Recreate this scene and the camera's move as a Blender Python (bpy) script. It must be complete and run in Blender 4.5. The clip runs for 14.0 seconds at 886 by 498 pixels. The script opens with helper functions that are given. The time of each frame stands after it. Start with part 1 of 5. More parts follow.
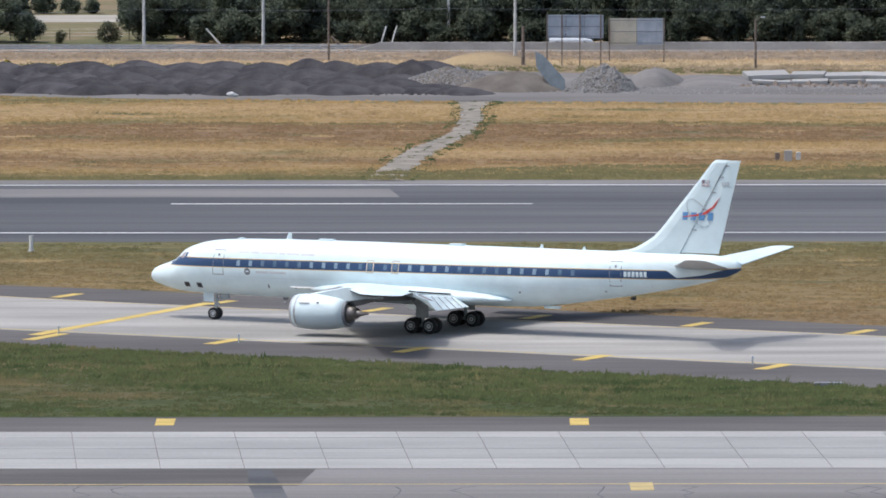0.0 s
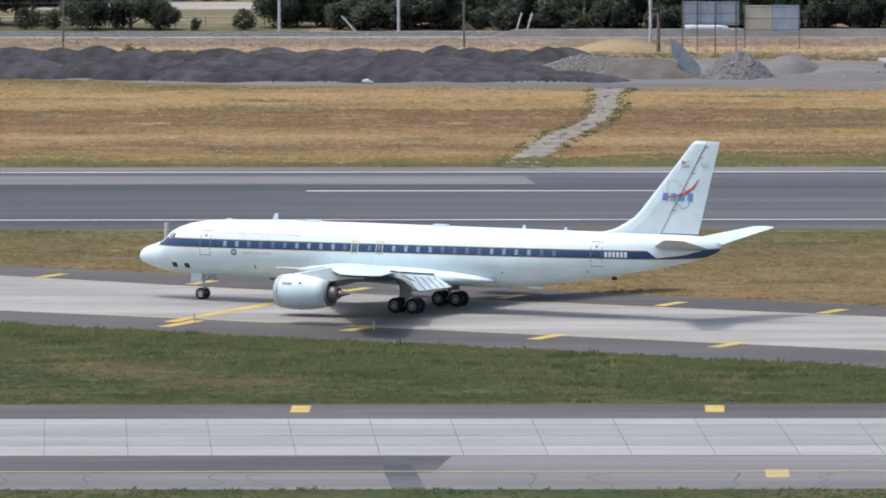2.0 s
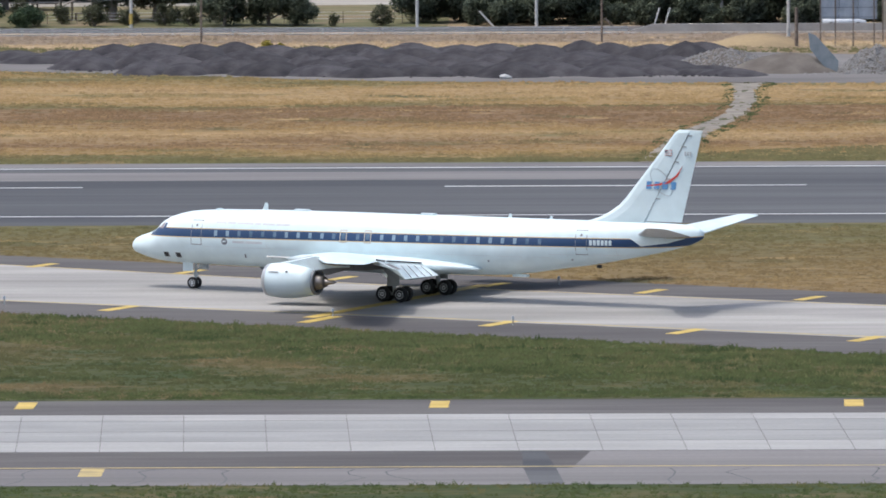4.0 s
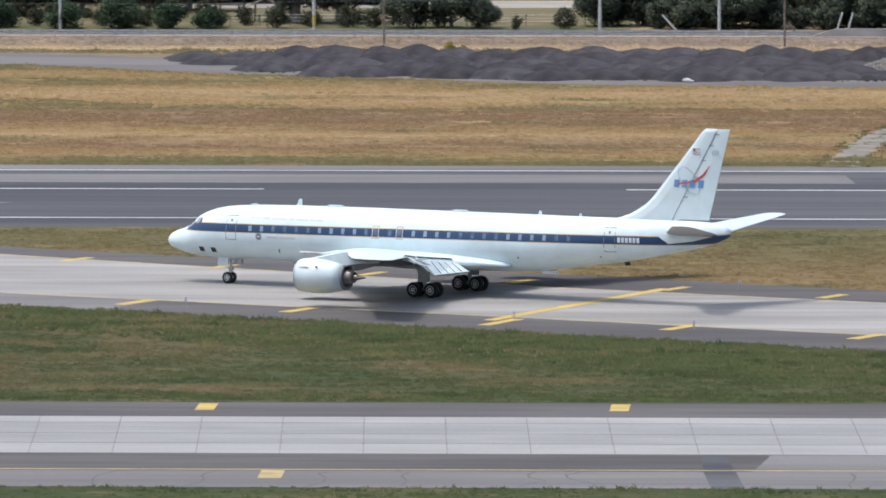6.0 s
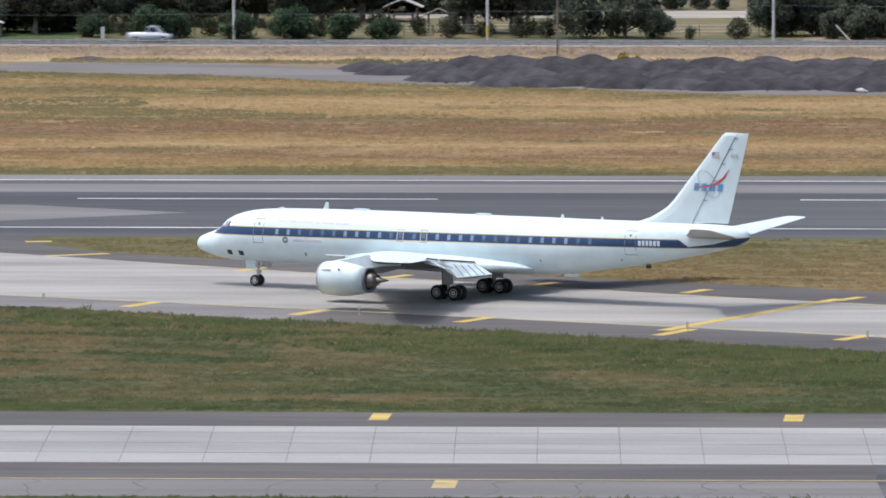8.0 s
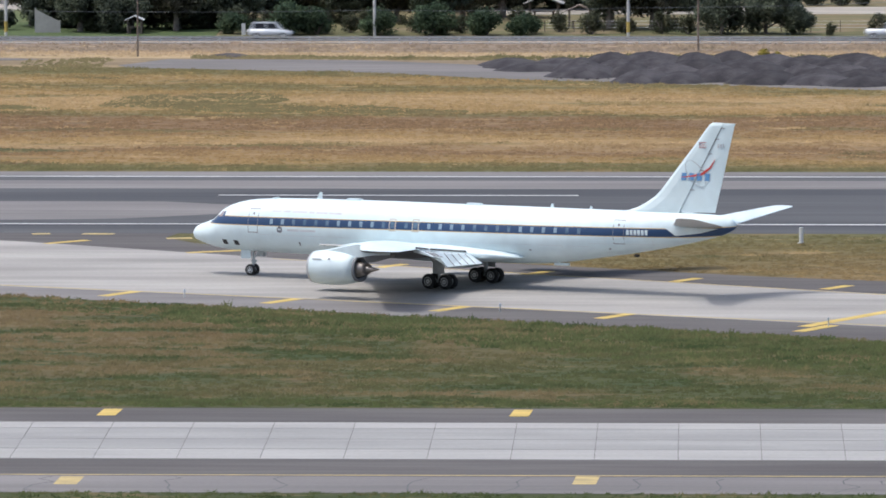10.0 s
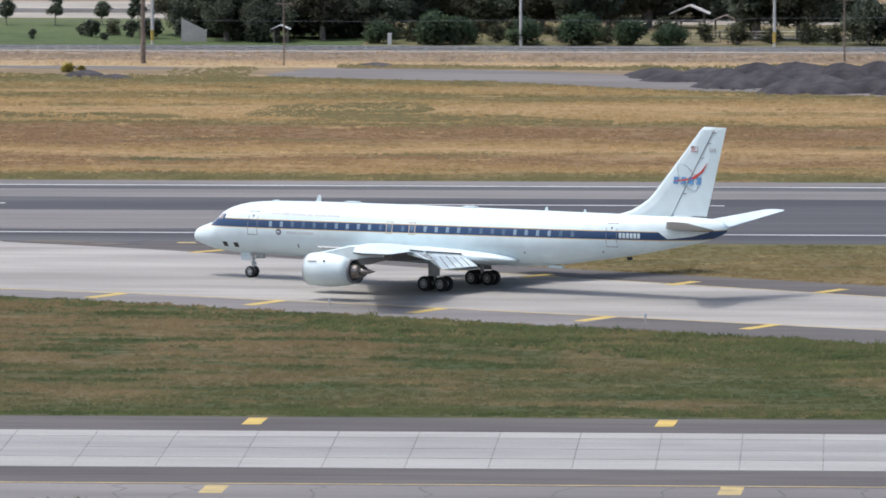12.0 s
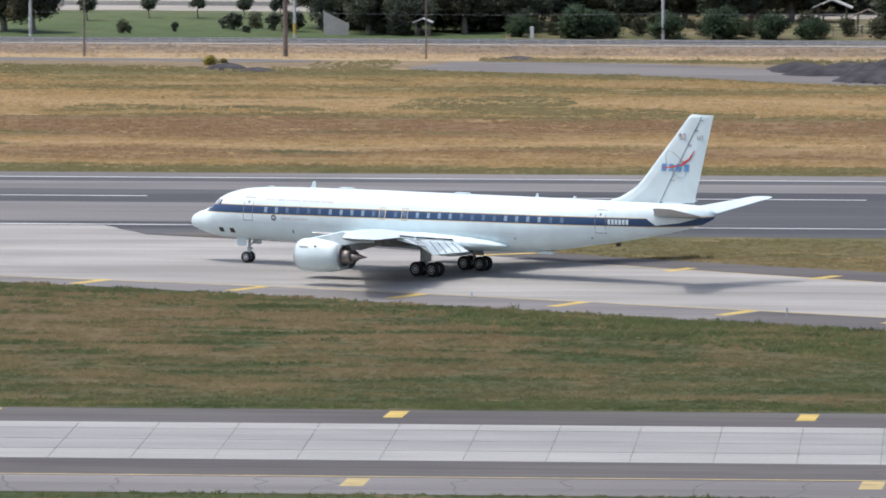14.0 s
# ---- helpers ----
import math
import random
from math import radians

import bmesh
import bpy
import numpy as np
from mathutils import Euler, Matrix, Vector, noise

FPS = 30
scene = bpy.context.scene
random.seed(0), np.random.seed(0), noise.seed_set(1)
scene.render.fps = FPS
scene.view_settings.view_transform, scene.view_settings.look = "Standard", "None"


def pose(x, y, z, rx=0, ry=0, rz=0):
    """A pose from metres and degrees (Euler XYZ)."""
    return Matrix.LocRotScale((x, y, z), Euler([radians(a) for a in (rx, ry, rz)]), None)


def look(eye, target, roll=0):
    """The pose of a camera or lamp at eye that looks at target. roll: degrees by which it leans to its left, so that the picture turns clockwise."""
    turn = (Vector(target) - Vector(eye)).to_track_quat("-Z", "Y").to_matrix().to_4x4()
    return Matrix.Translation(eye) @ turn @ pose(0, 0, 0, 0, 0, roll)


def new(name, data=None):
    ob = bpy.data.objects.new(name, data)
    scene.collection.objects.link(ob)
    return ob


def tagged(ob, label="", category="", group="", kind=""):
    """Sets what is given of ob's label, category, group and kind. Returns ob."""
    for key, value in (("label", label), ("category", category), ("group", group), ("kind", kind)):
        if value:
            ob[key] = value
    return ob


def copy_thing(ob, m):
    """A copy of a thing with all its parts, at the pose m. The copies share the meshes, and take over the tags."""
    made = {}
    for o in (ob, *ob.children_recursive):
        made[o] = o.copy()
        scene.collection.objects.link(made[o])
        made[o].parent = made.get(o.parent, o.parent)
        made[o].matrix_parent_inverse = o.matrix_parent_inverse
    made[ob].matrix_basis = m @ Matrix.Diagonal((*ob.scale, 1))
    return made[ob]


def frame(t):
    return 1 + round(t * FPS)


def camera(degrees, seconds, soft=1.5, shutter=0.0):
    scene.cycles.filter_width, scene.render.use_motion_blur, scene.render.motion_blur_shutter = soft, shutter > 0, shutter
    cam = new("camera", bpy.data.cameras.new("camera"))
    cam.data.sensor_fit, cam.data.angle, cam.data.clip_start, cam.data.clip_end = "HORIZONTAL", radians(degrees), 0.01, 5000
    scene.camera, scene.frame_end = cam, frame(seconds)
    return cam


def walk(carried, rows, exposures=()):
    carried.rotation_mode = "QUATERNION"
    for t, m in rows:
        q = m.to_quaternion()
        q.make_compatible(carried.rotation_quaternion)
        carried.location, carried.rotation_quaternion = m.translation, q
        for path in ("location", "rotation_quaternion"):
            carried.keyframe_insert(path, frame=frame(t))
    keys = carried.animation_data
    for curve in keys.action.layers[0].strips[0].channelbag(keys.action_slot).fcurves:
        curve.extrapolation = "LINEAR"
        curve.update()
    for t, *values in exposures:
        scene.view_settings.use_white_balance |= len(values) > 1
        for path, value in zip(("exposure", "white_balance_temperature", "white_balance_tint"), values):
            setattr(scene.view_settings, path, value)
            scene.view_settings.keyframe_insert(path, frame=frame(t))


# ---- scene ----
HEIGHT = 65.166
cam = camera(4.9185, 14.0, soft=1.7, shutter=0.5)
# seconds, yaw, pitch, roll: one standing eye that pans
PAN = [
    (0, -0.4275, -4.6187, -0.0095),
    (0.5, -0.3344, -4.6340, 0.0703),
    (1, -0.1967, -4.6224, 0.1251),
    (1.5, 0.0918, -4.6623, -0.0675),
    (2, 0.3269, -4.6904, -0.0784),
    (2.5, 0.5013, -4.7181, -0.1210),
    (3, 0.7002, -4.6930, -0.2010),
    (5.5, 1.8181, -4.7582, -0.2036),
    (6, 2.1097, -4.6953, -0.0295),
    (6.5, 2.3400, -4.6826, 0.2057),
    (7, 2.5710, -4.6460, 0.1010),
    (9.5, 3.7014, -4.6485, -0.1756),
    (10, 3.8620, -4.6554, -0.2273),
    (10.5, 3.9903, -4.6749, -0.1822),
    (11, 4.1798, -4.6496, -0.1589),
    (11.5, 4.4530, -4.5770, -0.1070),
    (12, 4.6728, -4.5985, -0.1178),
    (12.5, 4.8969, -4.5857, 0.0429),
    (13, 5.0781, -4.6523, 0.0194),
    (13.5, 5.2216, -4.6433, 0.0674),
    (14, 5.4627, -4.6332, -0.0561),
]
walk(cam, [(t, pose(0, 0, HEIGHT, 0, 0, yaw) @ pose(0, 0, 0, 90 + pitch) @ pose(0, 0, 0, 0, 0, roll)) for t, yaw, pitch, roll in PAN], exposures=[(0, 0.21, 6150, 8), (14, 0.22, 6250, 9)])

# ---- light ----
world = bpy.data.worlds.new("sky")
scene.world = world
world.use_nodes = True
wt = world.node_tree
sky = wt.nodes.new("ShaderNodeTexSky")
sky.sky_type, sky.sun_disc = "NISHITA", False
SUN = Vector((0.404, 0.055, -1.0)).normalized()
sky.sun_elevation = math.asin(-SUN.z)
sky.sun_rotation = math.atan2(-SUN.x, -SUN.y)
sky.air_density, sky.dust_density, sky.ozone_density = 1.0, 5.0, 1.0
wt.links.new(sky.outputs[0], wt.nodes["Background"].inputs[0])
wt.nodes["Background"].inputs[1].default_value = 0.185
sun = new("sun", bpy.data.lights.new("sun", "SUN"))
sun.data.energy, sun.data.angle, sun.data.color = 1.5, radians(2), (1.0, 0.98, 0.95)
sun.matrix_world = look((0, 700, 300), Vector((0, 700, 300)) + SUN)


# ---- materials ----
def shade(name, c1, c2, scale=0.5, rough=0.6, metal=0.0, bump=0.0, bump_scale=20.0, c3=None, stretch=(1, 1, 1), island=0.0, random=0.0, coat=0.0, lo=0.35, hi=0.65, spec=0.5, thin=0.0, streak=None):
    """Paint or surface of two or three colours, mottled at two scales, with fine relief."""
    m = bpy.data.materials.new(name)
    m.use_nodes = True
    nt = m.node_tree
    n, l = nt.nodes, nt.links
    b = n["Principled BSDF"]
    b.inputs["Roughness"].default_value, b.inputs["Metallic"].default_value = rough, metal
    b.inputs["Coat Weight"].default_value = coat
    b.inputs["Specular IOR Level"].default_value = spec
    co = n.new("ShaderNodeNewGeometry").outputs["Position"] if stretch[2] < 0 else n.new("ShaderNodeTexCoord").outputs["Object"]
    mp = n.new("ShaderNodeMapping")
    mp.inputs["Scale"].default_value = [abs(a) for a in stretch]
    l.new(co, mp.inputs["Vector"])
    big = n.new("ShaderNodeTexNoise")
    big.inputs["Scale"].default_value, big.inputs["Detail"].default_value = scale, 5
    l.new(mp.outputs[0], big.inputs["Vector"])
    ramp = n.new("ShaderNodeValToRGB")
    e = ramp.color_ramp.elements
    e[0].position, e[0].color, e[1].position, e[1].color = lo, (*c1, 1), hi, (*c2, 1)
    if c3:
        k = e.new((lo + hi) / 2)
        k.color = (*c3, 1)
    l.new(big.outputs["Fac"], ramp.inputs["Fac"])
    fine = n.new("ShaderNodeTexNoise")
    fine.inputs["Scale"].default_value, fine.inputs["Detail"].default_value = bump_scale, 3
    l.new(co, fine.inputs["Vector"])
    hsv = n.new("ShaderNodeHueSaturation")
    l.new(ramp.outputs[0], hsv.inputs["Color"])
    val = n.new("ShaderNodeMapRange")
    val.inputs["To Min"].default_value, val.inputs["To Max"].default_value = 0.86, 1.14
    l.new(fine.outputs["Fac"], val.inputs["Value"])
    out = val.outputs[0]
    if streak:
        # long drag marks and wear: metres along x, metres along y, amount
        sm = n.new("ShaderNodeMapping")
        sm.inputs["Scale"].default_value = (1 / streak[0], 1 / streak[1], 0.0)
        l.new(co, sm.inputs["Vector"])
        sn = n.new("ShaderNodeTexNoise")
        sn.inputs["Scale"].default_value, sn.inputs["Detail"].default_value = 1.0, 4
        l.new(sm.outputs[0], sn.inputs["Vector"])
        sr = n.new("ShaderNodeMapRange")
        sr.inputs["From Min"].default_value, sr.inputs["From Max"].default_value = 0.3, 0.7
        sr.inputs["To Min"].default_value, sr.inputs["To Max"].default_value = 1 - streak[2], 1 + streak[2]
        l.new(sn.outputs["Fac"], sr.inputs["Value"])
        sx = n.new("ShaderNodeMath")
        sx.operation = "MULTIPLY"
        l.new(out, sx.inputs[0])
        l.new(sr.outputs[0], sx.inputs[1])
        out = sx.outputs[0]
    for amount, src in ((island, "ShaderNodeNewGeometry"), (random, "ShaderNodeObjectInfo")):
        if amount:
            node = n.new(src)
            r = n.new("ShaderNodeMapRange")
            r.inputs["To Min"].default_value, r.inputs["To Max"].default_value = 1 - amount, 1 + amount
            l.new(node.outputs["Random Per Island" if island and src.endswith("Geometry") else "Random"], r.inputs["Value"])
            mul = n.new("ShaderNodeMath")
            mul.operation = "MULTIPLY"
            l.new(out, mul.inputs[0])
            l.new(r.outputs[0], mul.inputs[1])
            out = mul.outputs[0]
    l.new(out, hsv.inputs["Value"])
    l.new(hsv.outputs[0], b.inputs["Base Color"])
    if thin:
        tr = n.new("ShaderNodeBsdfTranslucent")
        l.new(hsv.outputs[0], tr.inputs["Color"])
        mx = n.new("ShaderNodeMixShader")
        mx.inputs[0].default_value = thin
        l.new(b.outputs[0], mx.inputs[1])
        l.new(tr.outputs[0], mx.inputs[2])
        l.new(mx.outputs[0], n["Material Output"].inputs["Surface"])
    if bump:
        bp = n.new("ShaderNodeBump")
        bp.inputs["Strength"].default_value, bp.inputs["Distance"].default_value = bump, 0.05
        l.new(fine.outputs["Fac"], bp.inputs["Height"])
        l.new(bp.outputs[0], b.inputs["Normal"])
    return m


def meadow(name, stops, y0, y1, patches, warp=10.0, drift=None, island=0.15, streak=0.16):
    """Grass whose colour changes in uneven belts over y, with patches (colour, metres x, metres y, low, high) grown over it."""
    m = bpy.data.materials.new(name)
    m.use_nodes = True
    n, l = m.node_tree.nodes, m.node_tree.links
    b = n["Principled BSDF"]
    b.inputs["Roughness"].default_value, b.inputs["Specular IOR Level"].default_value = 0.95, 0.1
    pos = n.new("ShaderNodeNewGeometry").outputs["Position"]

    def field(sx, sy, detail=4, seed=0.0):
        mp = n.new("ShaderNodeMapping")
        mp.inputs["Scale"].default_value = (1 / sx, 1 / sy, 0.0)
        mp.inputs["Location"].default_value = (seed * 7.3, seed * 3.1, seed)
        l.new(pos, mp.inputs["Vector"])
        t = n.new("ShaderNodeTexNoise")
        t.inputs["Scale"].default_value, t.inputs["Detail"].default_value = 1.0, detail
        l.new(mp.outputs[0], t.inputs["Vector"])
        return t.outputs["Fac"]

    def span(src, a, c, d, e):
        r = n.new("ShaderNodeMapRange")
        for key, q in (("From Min", a), ("From Max", c), ("To Min", d), ("To Max", e)):
            r.inputs[key].default_value = q
        l.new(src, r.inputs["Value"])
        return r.outputs[0]

    def calc(op, a, c):
        k = n.new("ShaderNodeMath")
        k.operation = op
        l.new(a, k.inputs[0])
        l.new(c, k.inputs[1])
        return k.outputs[0]

    sep = n.new("ShaderNodeSeparateXYZ")
    l.new(pos, sep.inputs[0])
    axis = calc("ADD", sep.outputs["Y"], span(field(38, 14, 5, 1), 0.25, 0.75, -warp, warp))
    if drift:
        axis = calc("ADD", axis, span(sep.outputs["X"], *drift))
    ramp = n.new("ShaderNodeValToRGB")
    e = ramp.color_ramp.elements
    for i, (q, c) in enumerate(stops):
        k = e[i] if i < 2 else e.new(q)
        k.position, k.color = q, (*c, 1)
    l.new(span(axis, y0, y1, 0, 1), ramp.inputs["Fac"])
    col = ramp.outputs[0]
    for i, (c, sx, sy, lo, hi) in enumerate(patches):
        mix = n.new("ShaderNodeMix")
        mix.data_type = "RGBA"
        l.new(span(field(sx, sy, 5, 2 + i), lo, hi, 0, 1), mix.inputs["Factor"])
        l.new(col, mix.inputs["A"])
        mix.inputs["B"].default_value = (*c, 1)
        col = mix.outputs["Result"]
    value = calc("MULTIPLY", span(field(6, 1.3, 4, 9), 0.3, 0.7, 1 - streak, 1 + streak), span(field(0.8, 0.8, 2, 10), 0.25, 0.75, 0.85, 1.15))
    isle = n.new("ShaderNodeNewGeometry").outputs["Random Per Island"]
    value = calc("MULTIPLY", value, span(isle, 0, 1, 1 - island, 1 + island))
    hsv = n.new("ShaderNodeHueSaturation")
    l.new(col, hsv.inputs["Color"])
    l.new(value, hsv.inputs["Value"])
    l.new(hsv.outputs[0], b.inputs["Base Color"])
    return m


W = -1  # world-position mapping flag for shade()
GOLD_G, STRAW_G, BROWN_G, OLIVE_G = (0.228, 0.155, 0.072), (0.28, 0.2, 0.104), (0.155, 0.102, 0.057), (0.112, 0.1, 0.046)
DRY = meadow("dry_grass", [(0.0, (0.1, 0.098, 0.045)), (0.06, OLIVE_G), (0.1, GOLD_G), (0.2, BROWN_G), (0.27, STRAW_G), (0.31, GOLD_G), (0.38, BROWN_G), (0.5, BROWN_G), (0.54, OLIVE_G), (0.58, GOLD_G), (0.7, STRAW_G), (0.76, GOLD_G), (0.84, OLIVE_G), (0.92, GOLD_G), (1.0, OLIVE_G)], 878, 1012, [(OLIVE_G, 26, 9, 0.57, 0.7), ((0.085, 0.088, 0.046), 18, 8, 0.62, 0.74), (STRAW_G, 9, 2.6, 0.58, 0.72), (BROWN_G, 14, 2.2, 0.6, 0.75)], warp=7.0)
MID = meadow("mixed_grass", [(0.0, (0.15, 0.105, 0.055)), (0.3, (0.17, 0.122, 0.06)), (0.6, (0.13, 0.1, 0.048)), (1.0, (0.1, 0.094, 0.044))], 740, 812, [((0.072, 0.073, 0.034), 15, 6, 0.54, 0.72), ((0.22, 0.16, 0.08), 8, 3, 0.58, 0.74)], warp=12.0)
GREEN = meadow("green_grass", [(0.0, (0.047, 0.06, 0.024)), (0.4, (0.06, 0.066, 0.029)), (0.75, (0.09, 0.078, 0.039)), (1.0, (0.11, 0.085, 0.045))], 640, 770, [((0.128, 0.097, 0.053), 20, 8, 0.48, 0.68), ((0.042, 0.056, 0.023), 13, 5, 0.5, 0.62), ((0.052, 0.062, 0.027), 6, 4, 0.55, 0.65), ((0.15, 0.118, 0.062), 7, 2.2, 0.58, 0.78)], warp=22.0, drift=(10, -75, -45, 40), island=0.1, streak=0.16)
EDGE = meadow("verge_grass", [(0.0, (0.052, 0.068, 0.026)), (0.5, (0.058, 0.07, 0.028)), (1.0, (0.05, 0.062, 0.026))], 640, 800, [((0.1, 0.092, 0.042), 9, 3, 0.52, 0.66), ((0.032, 0.048, 0.018), 7, 3, 0.52, 0.62)], warp=20.0, island=0.12)
OLIVE = meadow("olive_grass", [(0.0, (0.105, 0.098, 0.046)), (1.0, (0.135, 0.116, 0.06))], 870, 1040, [((0.17, 0.13, 0.068), 9, 3, 0.52, 0.7), ((0.085, 0.085, 0.04), 6, 3, 0.56, 0.7)], warp=20.0, island=0.1)
ROUGH = meadow("rough_field_grass", [(0.0, (0.1, 0.1, 0.05)), (0.5, (0.13, 0.118, 0.062)), (1.0, (0.15, 0.13, 0.075))], 1070, 1115, [((0.19, 0.145, 0.095), 14, 8, 0.52, 0.66), ((0.07, 0.085, 0.036), 9, 6, 0.55, 0.7)], warp=12.0)
VERGE = meadow("verge_soil", [(0.0, (0.17, 0.13, 0.085)), (0.35, (0.2, 0.155, 0.1)), (0.42, (0.33, 0.25, 0.148)), (0.56, (0.3, 0.22, 0.132)), (0.64, (0.185, 0.145, 0.106)), (0.95, (0.2, 0.155, 0.118)), (1.0, (0.25, 0.21, 0.17))], 1020, 1060, [((0.3, 0.225, 0.14), 16, 3, 0.56, 0.68), ((0.15, 0.12, 0.08), 7, 2, 0.62, 0.76)], warp=3.0)
LAWN = meadow("lawn_grass", [(0.0, (0.07, 0.095, 0.042)), (0.5, (0.08, 0.108, 0.048)), (1.0, (0.1, 0.115, 0.055))], 1070, 1120, [((0.13, 0.13, 0.07), 14, 5, 0.58, 0.72), ((0.052, 0.075, 0.034), 8, 5, 0.56, 0.7)], warp=10.0)
SOIL = shade("dry_soil", (0.165, 0.128, 0.085), (0.31, 0.235, 0.14), 0.1, 0.95, stretch=(0.5, 1.4, W), bump_scale=3, spec=0.1)
ASPHALT = shade("taxiway_asphalt", (0.08, 0.074, 0.073), (0.117, 0.109, 0.106), 0.09, 0.9, stretch=(0.3, 1.2, W), bump=0.2, bump_scale=4, spec=0.2, streak=(14, 1.6, 0.14))
LANE = shade("pale_dirt", (0.26, 0.24, 0.21), (0.35, 0.325, 0.285), 0.2, 0.95, stretch=(0.3, 1.5, W), bump_scale=3, spec=0.1)
RUNWAY = shade("runway_asphalt", (0.058, 0.06, 0.066), (0.105, 0.106, 0.11), 0.05, 0.9, stretch=(0.12, 1.6, W), bump=0.2, bump_scale=4, spec=0.2, streak=(45, 2.2, 0.13))
CONCRETE = shade("worn_concrete", (0.228, 0.219, 0.204), (0.338, 0.323, 0.302), 0.12, 0.85, stretch=(0.3, 1.3, W), bump=0.15, bump_scale=3, spec=0.25, streak=(22, 2.4, 0.1))
SLAB_E = shade("pale_slab_concrete", (0.288, 0.284, 0.274), (0.333, 0.327, 0.316), 0.2, 0.85, stretch=(0.4, 1.2, W), bump=0.15, bump_scale=3, random=0.03, spec=0.25, streak=(12, 0.8, 0.05))
SLAB = shade("concrete_slab", (0.235, 0.234, 0.228), (0.288, 0.285, 0.277), 0.2, 0.85, stretch=(0.4, 1.2, W), bump=0.15, bump_scale=3, random=0.03, spec=0.25, streak=(12, 0.8, 0.05))
LINE_R = shade("worn_white_marking", (0.36, 0.36, 0.355), (0.56, 0.56, 0.55), 0.5, 0.75, stretch=(0.15, 1, W), bump_scale=3)
PATCH = shade("pale_asphalt", (0.14, 0.132, 0.13), (0.2, 0.19, 0.186), 0.1, 0.88, stretch=(0.2, 1.3, W), bump=0.15, bump_scale=3, spec=0.2, streak=(30, 1.5, 0.1))
LINE_W = shade("white_marking", (0.55, 0.55, 0.54), (0.68, 0.68, 0.66), 0.6, 0.7, stretch=(0.4, 1, W), bump_scale=3)
LINE_Y = shade("yellow_marking", (0.41, 0.29, 0.06), (0.55, 0.395, 0.1), 0.5, 0.7, stretch=(0.6, 1, W), bump_scale=3)
GRAVEL_D = shade("dark_gravel", (0.034, 0.032, 0.036), (0.07, 0.066, 0.07), 0.5, 0.95, bump=0.8, bump_scale=4, spec=0.1, random=0.18)
GRAVEL_L = shade("pale_gravel", (0.17, 0.167, 0.165), (0.27, 0.265, 0.26), 7.0, 0.95, bump=1.0, bump_scale=4, spec=0.1)
ROADM = shade("gravel_road", (0.125, 0.118, 0.116), (0.18, 0.17, 0.165), 0.1, 0.95, stretch=(0.2, 1, W), bump_scale=3, spec=0.1, streak=(9, 1.2, 0.12))
TRACK = shade("track_gravel", (0.16, 0.145, 0.125), (0.26, 0.235, 0.2), 0.4, 0.95, stretch=(1, 1, W), bump_scale=3, spec=0.1)
WALLM = shade("grey_concrete", (0.32, 0.305, 0.285), (0.42, 0.4, 0.375), 0.5, 0.9, stretch=(0.5, 1, W), bump_scale=3)
GALV = shade("galvanised_steel", (0.42, 0.43, 0.44), (0.58, 0.59, 0.6), 2.0, 0.45, metal=0.6)
POLE_P = shade("pale_pole", (0.45, 0.44, 0.42), (0.6, 0.59, 0.56), 2.0, 0.7)
POLE_D = shade("weathered_wood", (0.13, 0.1, 0.08), (0.22, 0.18, 0.15), 2.0, 0.9)
BARK = shade("bark", (0.12, 0.1, 0.085), (0.24, 0.21, 0.18), 2.0, 0.95, bump=0.6)
LEAF = shade("dark_leaves", (0.105, 0.132, 0.108), (0.18, 0.205, 0.135), 0.3, 0.75, island=0.25, spec=0.15, thin=0.6)
LEAF_B = shade("bush_leaves", (0.068, 0.108, 0.068), (0.125, 0.175, 0.095), 0.5, 0.75, island=0.25, spec=0.15, thin=0.5)
LEAF_G = shade("grey_green_leaves", (0.085, 0.096, 0.062), (0.155, 0.16, 0.1), 0.5, 0.75, island=0.25, spec=0.15, thin=0.5)
LEAF_O = shade("olive_brown_leaves", (0.115, 0.115, 0.09), (0.195, 0.19, 0.122), 0.3, 0.75, island=0.25, spec=0.15, thin=0.6)
LEAF_Y = shade("yellow_flowers", (0.34, 0.29, 0.06), (0.45, 0.38, 0.09), 0.8, 0.8, island=0.2, spec=0.1, thin=0.3)
WORN_Y = shade("worn_yellow_marking", (0.3, 0.24, 0.115), (0.46, 0.35, 0.14), 0.9, 0.75, stretch=(0.6, 1, W), bump_scale=3)
EARTH = shade("grey_brown_earth", (0.1, 0.088, 0.078), (0.15, 0.133, 0.118), 0.4, 0.95, bump=0.5, bump_scale=4, spec=0.1)
WHITE = shade("white_aircraft_paint", (0.605, 0.715, 0.74), (0.65, 0.75, 0.77), 0.25, 0.46, bump_scale=0.8, coat=0.06)
WHITE2 = shade("white_wing_paint", (0.57, 0.66, 0.685), (0.655, 0.745, 0.765), 0.5, 0.46, bump_scale=1.5, coat=0.06)
# port tailplane grey: shade on the underside painted as base colour
TAIL_SHADED = shade("shaded_tailplane_grey", (0.36, 0.36, 0.355), (0.44, 0.44, 0.43), 0.6, 0.45, bump_scale=2)
# underwing grey with the shade below the wing put into its colour
UNDER_SHADED = shade("shaded_underwing_grey", (0.11, 0.108, 0.108), (0.17, 0.165, 0.16), 0.6, 0.5, bump_scale=2)
BLUE = shade("navy_paint", (0.022, 0.045, 0.13), (0.03, 0.058, 0.16), 0.5, 0.35)
GOLD = shade("ochre_paint", (0.55, 0.38, 0.16), (0.62, 0.44, 0.2), 0.8, 0.4)
TRIM = shade("exit_outline", (0.42, 0.38, 0.31), (0.5, 0.45, 0.37), 1.0, 0.5)
